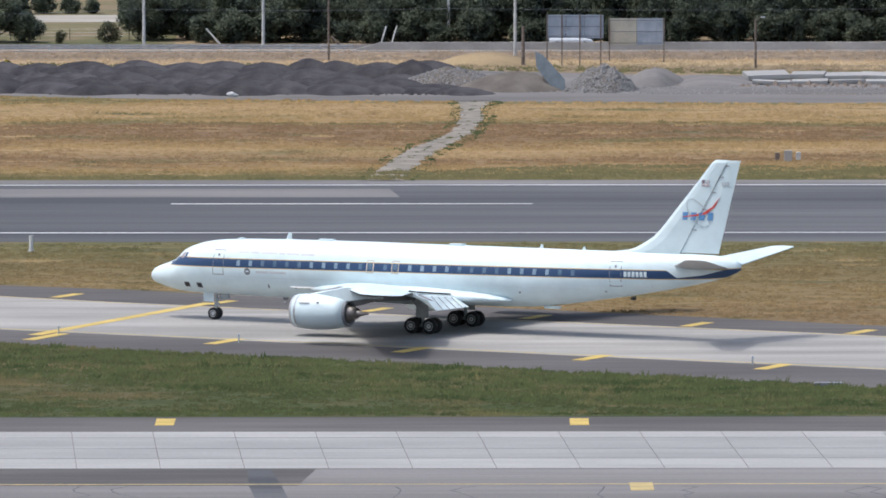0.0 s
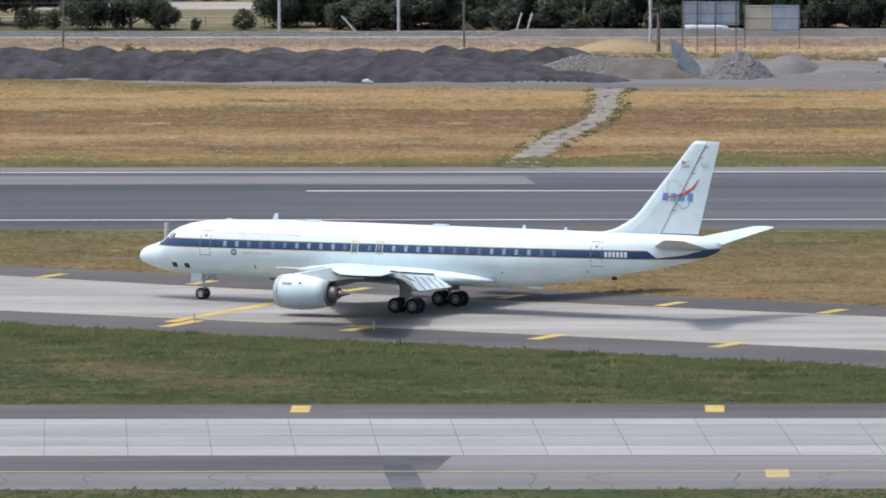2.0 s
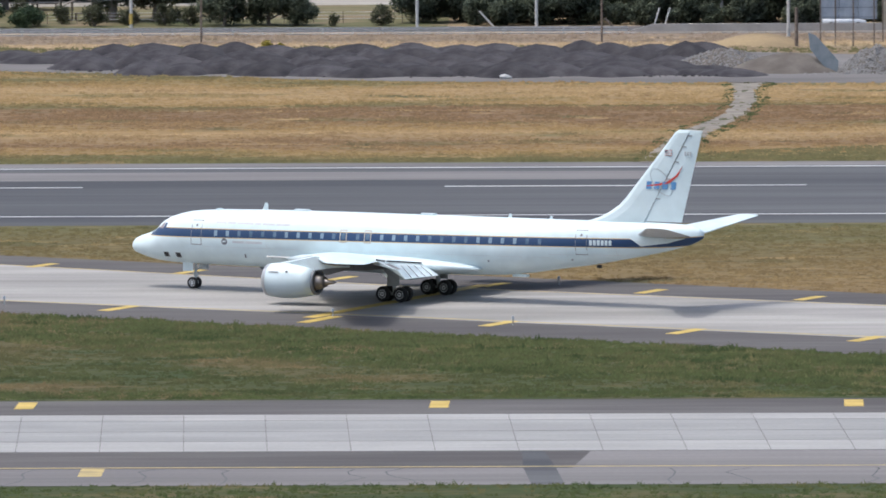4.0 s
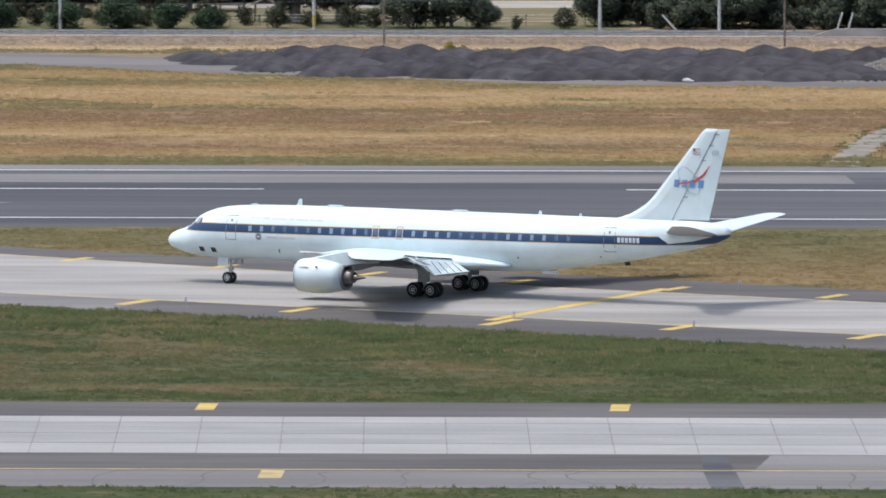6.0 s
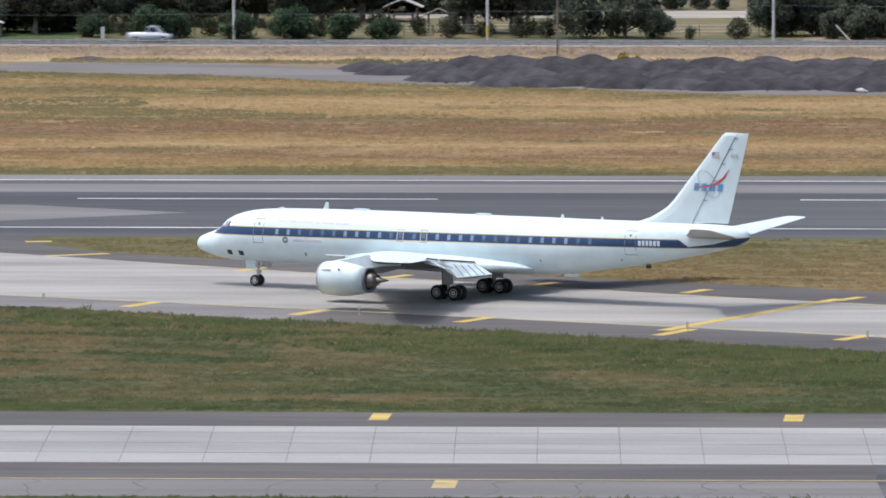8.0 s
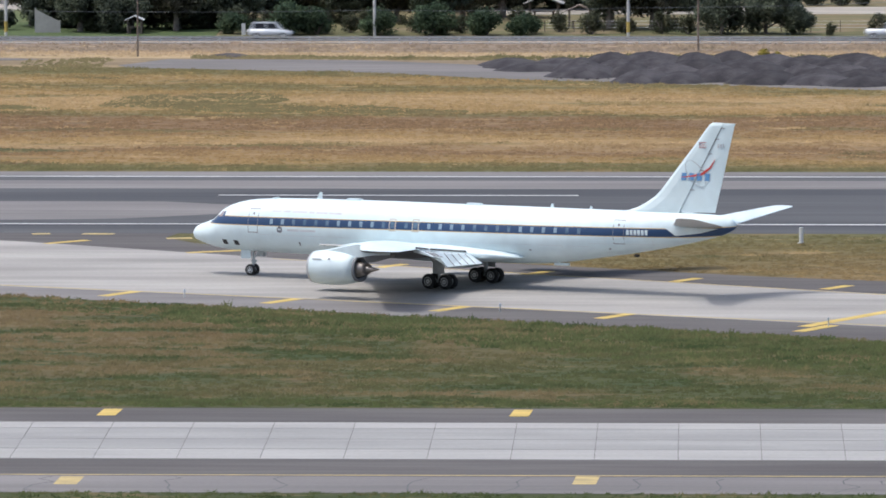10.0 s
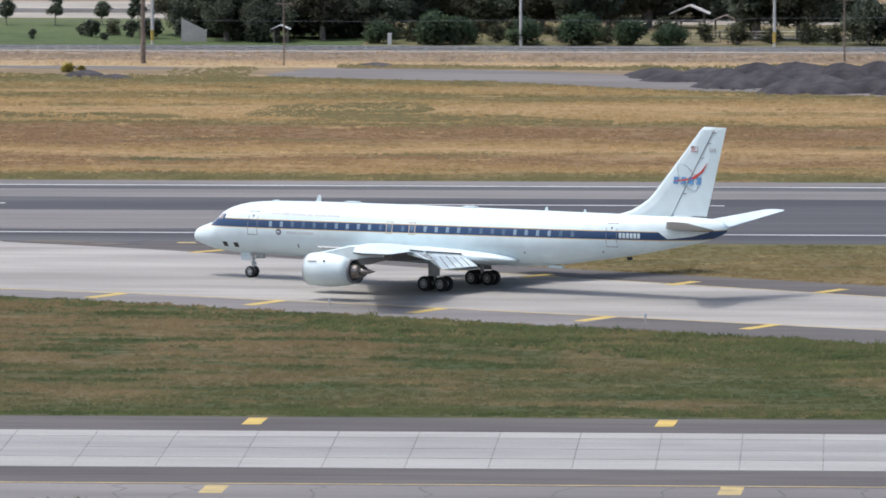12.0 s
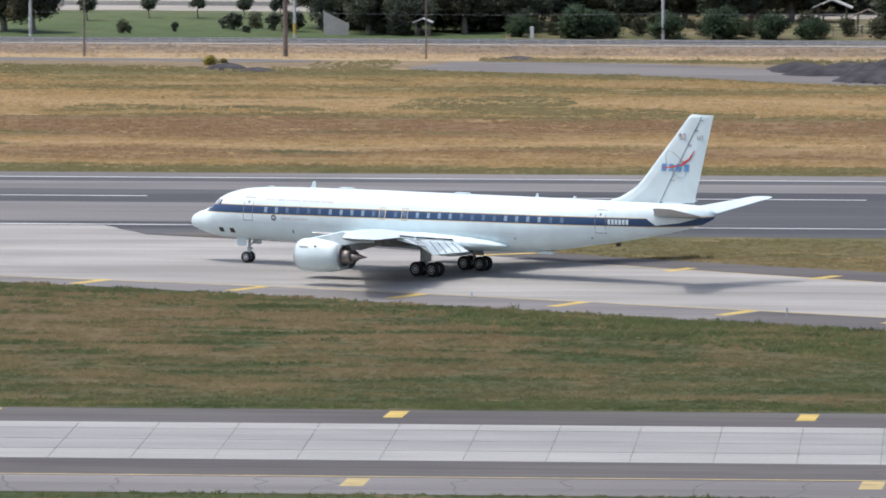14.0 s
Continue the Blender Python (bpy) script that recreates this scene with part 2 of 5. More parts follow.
RED = shade("red_paint", (0.55, 0.06, 0.05), (0.62, 0.08, 0.06), 1.0, 0.4)
LOGO = shade("blue_paint", (0.1, 0.25, 0.48), (0.13, 0.3, 0.54), 1.0, 0.4)
INK = shade("dark_marking", (0.13, 0.14, 0.16), (0.19, 0.2, 0.22), 1.0, 0.5)
FADED = shade("faded_marking", (0.5, 0.52, 0.54), (0.58, 0.6, 0.61), 2.0, 0.5)
SEAM = shade("panel_seam", (0.17, 0.17, 0.175), (0.23, 0.23, 0.235), 1.0, 0.6)
SEAM_F = shade("faint_seam", (0.56, 0.6, 0.61), (0.64, 0.68, 0.69), 1.0, 0.5)
BLACK = shade("black_opening", (0.01, 0.01, 0.012), (0.02, 0.02, 0.022), 1.0, 0.5)
RUBBER = shade("tyre_rubber", (0.016, 0.016, 0.017), (0.032, 0.031, 0.03), 2.0, 0.85)
HUB = shade("hub_metal", (0.68, 0.69, 0.69), (0.8, 0.8, 0.79), 3.0, 0.5)
STEEL = shade("gear_steel", (0.40, 0.43, 0.44), (0.52, 0.55, 0.56), 2.0, 0.45)
TITAN = shade("exhaust_metal", (0.25, 0.225, 0.21), (0.36, 0.33, 0.31), 3.0, 0.45, metal=0.6)
CHUTE = shade("chute_steel", (0.12, 0.145, 0.165), (0.175, 0.2, 0.22), 1.0, 0.7)
GLASS_D = shade("cockpit_glass", (0.03, 0.035, 0.045), (0.06, 0.065, 0.08), 1.0, 0.08, coat=0.5)
SHADE_P = shade("pale_window", (0.17, 0.25, 0.33), (0.25, 0.34, 0.42), 3.0, 0.3)
SHADE_D = shade("dim_window", (0.05, 0.085, 0.16), (0.09, 0.13, 0.21), 3.0, 0.2)
SHADE_M = shade("mid_window", (0.08, 0.135, 0.21), (0.13, 0.19, 0.27), 3.0, 0.25)
SHADE_R = shade("brown_window", (0.22, 0.18, 0.19), (0.3, 0.25, 0.25), 3.0, 0.3)
PANEL_B = shade("blue_grey_panel", (0.30, 0.35, 0.42), (0.4, 0.45, 0.52), 0.8, 0.6, bump_scale=4)
PANEL_Y = shade("cream_panel", (0.45, 0.43, 0.36), (0.54, 0.51, 0.43), 0.8, 0.7, bump_scale=4)
CARW = shade("pale_car_paint", (0.62, 0.65, 0.68), (0.7, 0.72, 0.74), 1.0, 0.25, coat=0.6)
CREAM = shade("cream_wall", (0.56, 0.51, 0.44), (0.66, 0.6, 0.52), 0.3, 0.9, stretch=(0.4, 1, W))


# ---- mesh helpers ----
def link(name, verts, faces, mat, parent=None, label="", smooth=False):
    me = bpy.data.meshes.new(name)
    me.from_pydata([tuple(v) for v in verts], [], [tuple(f) for f in faces])
    me.validate()
    me.update()
    bm = bmesh.new()
    bm.from_mesh(me)
    if len(bm.faces) < 20000:
        bmesh.ops.recalc_face_normals(bm, faces=bm.faces)
    bm.to_mesh(me)
    bm.free()
    for m in (mat if isinstance(mat, (list, tuple)) else [mat]):
        me.materials.append(m)
    if smooth:
        me.shade_smooth()
    ob = new(name, me)
    ob.parent = parent
    if label:
        ob["label"] = label
    return ob


def part(name, bm, mat, parent=None, label="", smooth=False):
    me = bpy.data.meshes.new(name)
    bmesh.ops.recalc_face_normals(bm, faces=bm.faces)
    bm.to_mesh(me)
    bm.free()
    me.materials.append(mat)
    if smooth:
        me.shade_smooth()
    ob = new(name, me)
    ob.parent = parent
    if label:
        ob["label"] = label
    return ob


def box(bm, x0, x1, y0, y1, z0, z1, m=None, bevel=0.0):
    r = bmesh.ops.create_cube(bm, size=1)["verts"]
    for v in r:
        v.co = Vector(((x0 + x1) / 2 + v.co.x * (x1 - x0), (y0 + y1) / 2 + v.co.y * (y1 - y0), (z0 + z1) / 2 + v.co.z * (z1 - z0)))
    if bevel:
        es = list({e for v in r for e in v.link_edges})
        bmesh.ops.bevel(bm, geom=es, offset=bevel, segments=2, affect="EDGES")
    if m is not None:
        for v in (r if not bevel else bm.verts):
            v.co = m @ v.co
    return r


def tube(bm, a, b, r1, r2=None, seg=10):
    a, b = Vector(a), Vector(b)
    q = (b - a).to_track_quat("Z", "Y").to_matrix().to_4x4()
    mm = Matrix.Translation((a + b) / 2) @ q
    bmesh.ops.create_cone(bm, cap_ends=True, segments=seg, radius1=r1, radius2=r1 if r2 is None else r2, depth=(b - a).length, matrix=mm)


def loft(rings, close=True, cap=True):
    """Faces between rings of equal length."""
    n = len(rings[0])
    v = [q for r in rings for q in r]
    f = []
    for i in range(len(rings) - 1):
        for j in range(n if close else n - 1):
            k = (j + 1) % n
            f.append((i * n + j, i * n + k, (i + 1) * n + k, (i + 1) * n + j))
    if cap:
        f.append(tuple(range(n))[::-1])
        f.append(tuple((len(rings) - 1) * n + j for j in range(n)))
    return v, f


def sheet(name, pts, z0, z1, mat, label="", kind="structure", category="", parent=None):
    """A flat slab with the outline pts, from z0 up to z1."""
    n = len(pts)
    v = [(x, y, z1) for x, y in pts] + [(x, y, z0) for x, y in pts]
    f = [tuple(range(n)), tuple(range(2 * n - 1, n - 1, -1))] + [(i, (i + 1) % n, n + (i + 1) % n, n + i) for i in range(n)]
    ob = link(name, v, f, mat, parent)
    if parent is None:
        tagged(ob, label, category, kind=kind)
    return ob


def strip(x0, y0, x1, y1, w0, w1=None):
    """Outline of a straight band from one end to the other, w wide."""
    d = Vector((x1 - x0, y1 - y0)).normalized()
    n = Vector((-d.y, d.x))
    w1 = w0 if w1 is None else w1
    return [(x0 + n.x * w0 / 2, y0 + n.y * w0 / 2), (x0 - n.x * w0 / 2, y0 - n.y * w0 / 2), (x1 - n.x * w1 / 2, y1 - n.y * w1 / 2), (x1 + n.x * w1 / 2, y1 + n.y * w1 / 2)]


# ---- ground ----
X0, X1 = -260, 190
sheet("ground", [(-4000, -1500), (4000, -1500), (4000, 5200), (-4000, 5200)], -0.6, -0.02, SOIL, "dry ochre soil and grass around the airfield", category="ground")
sheet("grass_strip_near", [(X0, 560), (X1, 560), (X1, 672), (X0, 669)], -0.2, 0.0, GREEN, "green and straw-coloured grass before the near taxiway", category="grass")


NEAR_G = [(64, 673.9), (32.4, 691.4), (-21.7, 721.4), (-94.1, 761.3), (-130, 777), (-180, 790), (X0, 797)]
sheet("grass_strip_middle", [(X0, 667), (64, 668)] + NEAR_G, -0.2, 0.004, GREEN, "long green grass with straw patches between two taxiways", category="grass")
FAR_A = [(X1, 660), (64, 722), (34.7, 739), (-18.9, 769.3), (-27.5, 772.9), (-60, 792), (-69, 798.5), (-74, 804), (-76.5, 809), (-76, 813.2)]
sheet("grass_strip_far", FAR_A + [(X1, 813.4)], -0.2, 0.004, MID, "dry yellow and green grass between taxiway and runway", category="grass")
sheet("field", [(X0, 878), (X1, 878), (X1, 975), (46, 978.5), (2, 981.8), (-20, 984.8), (-30, 987.6), (-38, 991.8), (-58.8, 1000.8), (-66, 1005.5), (-76, 1012.4), (-100, 1020), (X0, 1028)], -0.2, 0.004, DRY, "dry golden grass field with olive patches", category="field")
sheet("verge", [(X0, 1029), (-100, 1024), (-64, 1018), (-30, 992), (X1, 985), (X1, 1072), (X0, 1072)], -0.2, -0.006, VERGE, "pale dry verge before the road barrier", category="verge")

# near taxiway: asphalt shoulders and concrete slabs
sheet("taxiway_near", [(X0, 617.5), (X1, 617.5), (X1, 671.2), (X0, 669)], -0.3, 0.012, ASPHALT, "grey asphalt taxiway shoulders beside concrete slabs", category="taxiway")
# runway
sheet("runway", [(X0, 813.2), (X1, 813.6), (X1, 878.5), (X0, 877)], -0.3, 0.012, RUNWAY, "dark grey asphalt runway with white markings", category="runway")
# crossing taxiway
TW = [(60, 692), (33.1, 704.6), (-22.1, 733.1), (-59.1, 752), (-86, 764.3), (-108, 773), (-140, 782), (-180, 792), (X0, 799), (X0, 822.0), (-118, 822.0), (-106, 821.6), (-104.2, 818.6), (-101.4, 812.4), (-95, 809.2), (-87, 804.5), (-76, 796.5), (-66.4, 789.5), (-42.8, 773), (-18.6, 758), (34.3, 730.8), (60, 716)]
sheet("taxiway_shoulder", NEAR_G + [(X0, 815)] + FAR_A[:0:-1], -0.3, 0.014, ASPHALT, "grey asphalt shoulder of the crossing taxiway", category="taxiway")
sheet("taxiway", TW, -0.3, 0.022, CONCRETE, "pale worn concrete taxiway curving onto the runway", category="taxiway")


# ---- aircraft ----
HEADING = 28.276
NOSE0 = (0.0, 737.81)


def run(t):
    """Metres that the nose has rolled along its heading at t seconds."""
    return 0.00058 * t ** 3 + 0.01259 * t ** 2 + 6.14449 * t + 17.79842


# station, top, bottom, half width
BODY = [(0.22, 3.14, 2.88, 0.12), (0.28, 3.34, 2.7, 0.32), (0.5, 3.56, 2.53, 0.55), (1.0, 3.79, 2.37, 0.85), (1.6, 3.98, 2.2, 1.07), (2.3, 4.27, 2.04, 1.28), (2.6, 4.52, 2.0, 1.36), (3.1, 5.0, 1.95, 1.48),
        (3.7, 5.3, 1.91, 1.6), (4.5, 5.55, 1.88, 1.7), (5.3, 5.71, 1.86, 1.77), (6.2, 5.82, 1.85, 1.82), (8.3, 5.94, 1.82, 1.86), (12, 6.02, 1.8, 1.87), (18, 6.08, 1.8, 1.87), (24, 6.1, 1.82, 1.87), (29, 6.12, 1.86, 1.87),
        (31.5, 6.13, 1.95, 1.86), (34, 6.13, 2.22, 1.78), (36.3, 6.14, 2.58, 1.66), (39, 6.16, 2.98, 1.42), (41.8, 6.18, 3.5, 1.1), (44, 6.18, 3.95, 0.84), (45.4, 6.15, 4.27, 0.66), (46.8, 6.06, 4.68, 0.46), (47.4, 5.9, 4.95, 0.33), (47.72, 5.65, 5.15, 0.18)]


def hull(x):
    xs = [b[0] for b in BODY]
    t, b, w = (float(np.interp(x, xs, [r[i] for r in BODY])) for i in (1, 2, 3))
    return (t + b) / 2, (t - b) / 2, w


def stripe_mid(x):
    return 4.19 + 0.0118 * x + (0.25 * ((x - 42) / 5.7) ** 2 if x > 42 else 0)


def skin(x, z, out=0.0):
    """A point on the port side of the fuselage."""
    c, rz, w = hull(x)
    k = max(-0.999, min(0.999, (z - c) / rz))
    return Vector((x, -w * math.sqrt(1 - k * k) - out, z))


def decal(name, outline, mat, parent, label="", out=0.012, n=1):
    """A thin patch on the port side skin; outline in station and height, cut in n columns and 4 rows."""
    (xa, za), (xb, zb), (xc, zc), (xd, zd) = outline
    rows, v, f = 4, [], []
    for i in range(n + 1):
        s = i / n
        for j in range(rows + 1):
            r = j / rows
            x = (xa * (1 - s) + xb * s) * (1 - r) + (xd * (1 - s) + xc * s) * r
            z = (za * (1 - s) + zb * s) * (1 - r) + (zd * (1 - s) + zc * s) * r
            v.append(skin(x, z, out))
    for i in range(n):
        for j in range(rows):
            a = i * (rows + 1) + j
            f.append((a, a + rows + 1, a + rows + 2, a + 1))
    m = len(v)
    v += [q + Vector((0, 0.03, 0)) for q in v]
    f += [tuple(m + k for k in reversed(q)) for q in list(f)]
    return link(name, v, f, mat, parent, label)


def foil(x, y, z, chord, thick, n=10, vertical=False):
    """A closed aerofoil ring from nose to tail and back."""
    pts = []
    for i in range(2 * n):
        k = i / n
        u = (1 - math.cos(math.pi * min(k, 2 - k))) / 2
        h = 5 * thick * chord * (0.2969 * math.sqrt(u) - 0.126 * u - 0.3516 * u * u + 0.2843 * u ** 3 - 0.1015 * u ** 4) + 0.004
        h = h if k < 1 else -h
        pts.append((x + u * chord, y + h, z) if vertical else (x + u * chord, y, z + h))
    return pts


def revolve(profile, cx, cy, cz, seg=36):
    return loft([[(cx + x, cy + r * math.cos(a), cz + r * math.sin(a)) for a in (2 * math.pi * k / seg for k in range(seg))] for x, r in profile], cap=False)


def fuselage_paint():
    """White with a navy band edged in ochre, by height along the hull."""
    m = WHITE.copy()
    m.name = "livery_paint"
    n, l = m.node_tree.nodes, m.node_tree.links
    b = n["Principled BSDF"]
    base = b.inputs["Base Color"].links[0].from_socket
    sep = n.new("ShaderNodeSeparateXYZ")
    l.new(n.new("ShaderNodeTexCoord").outputs["Object"], sep.inputs[0])

    def calc(op, a, c):
        k = n.new("ShaderNodeMath")
        k.operation = op
        for i, q in enumerate((a, c)):
            if isinstance(q, (int, float)):
                k.inputs[i].default_value = q
            else:
                l.new(q, k.inputs[i])
        return k.outputs[0]

    line = calc("ADD", calc("MULTIPLY", sep.outputs["X"], 0.0118), 4.19)
    lift = calc("POWER", calc("MAXIMUM", calc("DIVIDE", calc("SUBTRACT", sep.outputs["X"], 42.0), 5.7), 0.0), 2.0)
    line = calc("ADD", line, calc("MULTIPLY", lift, 0.25))
    off = calc("ABSOLUTE", calc("SUBTRACT", sep.outputs["Z"], line), 0.0)
    aft = calc("GREATER_THAN", calc("SUBTRACT", sep.outputs["X"], calc("MULTIPLY", calc("SUBTRACT", sep.outputs["Z"], 3.9), 1.4)), 2.1)
    col = base
    for half, c in ((0.35, (0.58, 0.43, 0.2)), (0.295, (0.012, 0.045, 0.12))):
        mix = n.new("ShaderNodeMix")
        mix.data_type = "RGBA"
        l.new(calc("MULTIPLY", calc("LESS_THAN", off, half), aft), mix.inputs["Factor"])
        l.new(col, mix.inputs["A"])
        mix.inputs["B"].default_value = (*c, 1)
        col = mix.outputs["Result"]
    l.new(col, b.inputs["Base Color"])
    return m


def wheel(plane, x, y, z, r, w):
    """A tyre with its rim, turning about its own axle."""
    prof = [(-w / 2, r * 0.55), (-w / 2, r * 0.86), (-w * 0.38, r * 0.97), (-w * 0.15, r), (w * 0.15, r), (w * 0.38, r * 0.97), (w / 2, r * 0.86), (w / 2, r * 0.55)]
    seg = 28
    v, f = loft([[(q * math.cos(a), u, q * math.sin(a)) for a in (2 * math.pi * k / seg for k in range(seg))] for u, q in prof])
    tyre = link("wheel", v, f, RUBBER, plane, "black rubber tyre on its axle", True)
    prof = [(-w * 0.40, 0.02), (-w * 0.54, r * 0.16), (-w * 0.50, r * 0.3), (-w * 0.40, r * 0.36), (-w * 0.52, r * 0.52), (-w * 0.53, r * 0.56), (-w * 0.49, r * 0.58)]
    v, f = loft([[(q * math.cos(a), u, q * math.sin(a)) for a in (2 * math.pi * k / 20 for k in range(20))] for u, q in prof])
    link("rim", v, f, HUB, tyre, "pale grey metal rim")
    bm = bmesh.new()
    for k in range(8):
        a = k * math.pi / 4
        tube(bm, (r * 0.44 * math.cos(a), -w * 0.49, r * 0.44 * math.sin(a)), (r * 0.44 * math.cos(a), -w * 0.44, r * 0.44 * math.sin(a)), 0.03 * r / 0.5, seg=6)
    part("rim_hole", bm, BLACK, tyre)
    tyre.location = (x, y, z)
    return tyre, (x, y, z), r


def wing(plane, side):
    s = -side  # port is -y
    secs = [(0.3, 14.7, 11.4, 2.5, 0.12), (1.8, 15.7, 10.4, 2.6, 0.125), (4.5, 17.5, 8.4, 2.87, 0.12), (7.5, 19.55, 6.5, 3.18, 0.115), (14.3, 24.15, 4.9, 3.9, 0.11), (21.8, 29.0, 3.3, 4.38, 0.1), (22.45, 29.7, 2.4, 4.42, 0.08), (22.6, 30.2, 1.4, 4.43, 0.05)]
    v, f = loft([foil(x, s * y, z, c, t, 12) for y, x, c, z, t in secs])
    panel = link("wing", v, f, [WHITE2, UNDER_SHADED], plane, "white swept wing, grey underside painted darker for shade", True)
    # lower faces take the grey that is darkened to stand for shade
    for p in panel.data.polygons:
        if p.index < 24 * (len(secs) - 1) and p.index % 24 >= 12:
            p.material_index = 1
    # lowered flaps along the trailing edge
    for a, b, drop in ((2.3, 7.2, 1.95), (7.6, 13.0, 2.75)):
        ring = []
        for y in (a, b):
            sec = [float(np.interp(y, [q[0] for q in secs], [q[i] for q in secs])) for i in (1, 2, 3)]
            te, z = sec[0] + sec[1], sec[2]
            k = sec[1] * 0.2
            low = drop + (y - a) * (0.02 if a < 5 else 0.1)
            ring.append([(te - 0.45, s * y, z + 0.12), (te + 0.25, s * y, z - 0.12), (te + 1.25, s * y, low), (te + 1.25, s * y, low - 0.03), (te - 0.5, s * y, z - 0.2)])
        v, f = loft(ring)
        flap = link("flap", v, f, WHITE2, plane, "white flap panel, lowered")
        bm = bmesh.new()
        tube(bm, Vector(ring[0][0]) + Vector((0.22, 0, 0.02)), Vector(ring[1][0]) + Vector((0.22, 0, 0.02)), 0.06, seg=6)
        part("flap_slot", bm, BLACK, flap, "dark slot before the flap")
        for j in range(1, 5):
            y = a + (b - a) * j / 5
            q0, q1 = [(Vector(ring[0][i]) * (1 - j / 5) + Vector(ring[1][i]) * (j / 5)) for i in (1, 2)]
            bm = bmesh.new()
            tube(bm, q0 + Vector((0.1, 0, 0.02)), q1 + Vector((0, 0, 0.015)), 0.025, seg=5)
            part("flap_seam", bm, SEAM, flap)
    # root fairing
    rr = []
    for x, zt, zb, w in ((14.2, 2.85, 2.4, 1.72), (15.5, 3.2, 2.1, 2.05), (18, 3.42, 1.8, 2.35), (23, 3.45, 1.7, 2.45), (26.5, 3.2, 1.9, 2.4), (28.6, 2.98, 2.05, 2.25), (29.7, 2.74, 2.2, 2.0), (30.3, 2.5, 2.36, 1.7)):
        rr.append([(x, s * (w * math.cos(a)), (zt + zb) / 2 + (zt - zb) / 2 * math.sin(a)) for a in (2 * math.pi * k / 20 for k in range(20))])
    v, f = loft(rr)
    link("wing_fairing", v, f, WHITE2, plane, "white wing root fairing", True)
    for y, fx, cz in ((14.3, 20.2, 2.28), (8.6, 16.75, 1.72)):
        engine(plane, fx, s * y, cz)
        top = cz + 1.16
        lead = float(np.interp(y, [q[0] for q in secs], [q[1] for q in secs]))
        zw = float(np.interp(y, [q[0] for q in secs], [q[3] for q in secs]))
        ring = []
        for x, zt, zb, w in ((fx + 0.9, top + 0.12, top - 0.1, 0.1), (fx + 2.0, top + 0.34, top - 0.4, 0.26), (lead, zw + 0.3, cz + (0.85 if y > 10 else 0.5), 0.3), (lead + 1.4, zw + 0.1, zw - (0.55 if y > 10 else 1.05), 0.26), (lead + (2.6 if y > 10 else 3.4), zw - 0.2, zw - 0.5, 0.1)):
            ring.append([(x, s * y - w, zb), (x, s * y - w, zt - 0.08), (x, s * y, zt), (x, s * y + w, zt - 0.08), (x, s * y + w, zb)])
        v, f = loft(ring)
        # inboard pylon: wing's shade painted on as dark grey
        link("pylon", v, f, WHITE2 if y > 10 else UNDER_SHADED, plane, "white engine pylon" if y > 10 else "engine pylon under the wing, its shade painted dark grey")


def engine(plane, x, y, z):
    v, f = revolve([(0.85, 0.02), (0.85, 0.98), (0.3, 1.0), (0.06, 1.06), (0.0, 1.1), (0.05, 1.15), (0.3, 1.21), (0.9, 1.265), (1.6, 1.275), (2.4, 1.22), (3.1, 1.1), (3.9, 0.93), (3.87, 0.86), (3.3, 0.82)], x, y, z)
    nac = link("engine_nacelle", v, f, WHITE, plane, "white high-bypass engine nacelle", True)
    v, f = revolve([(0.0, 1.08), (0.04, 1.15), (0.2, 1.195), (0.22, 1.2), (0.21, 1.19)], x - 0.012, y, z)
    link("intake_lip", v, f, GALV, nac, "bare metal intake lip", True)
    v, f = revolve([(3.3, 0.82), (3.75, 0.78), (3.77, 0.955), (4.0, 0.92), (4.02, 0.8), (3.9, 0.72)], x, y, z)
    link("fan_nozzle", v, f, INK, nac, "dark nozzle ring", True)
    v, f = revolve([(3.4, 0.7), (3.9, 0.6), (4.3, 0.47), (4.6, 0.38), (4.55, 0.32), (4.3, 0.3)], x, y, z)
    link("core_cowl", v, f, TITAN, nac, "brown heat-stained core cowl", True)
    v, f = revolve([(4.2, 0.28), (4.6, 0.25), (5.05, 0.14), (5.5, 0.03)], x, y, z)
    link("exhaust_cone", v, f, TITAN, nac, "pointed exhaust cone", True)
    bm = bmesh.new()
    box(bm, x + 0.55, x + 1.35, y - 1.15, y - 1.12, z + 0.62, z + 0.74)
    part("nacelle_strake", bm, FADED, nac)
    bm = bmesh.new()
    box(bm, x + 1.95, x + 2.12, y - 1.17, y - 1.14, z + 0.66, z + 0.82)
    part("vent", bm, INK, nac)


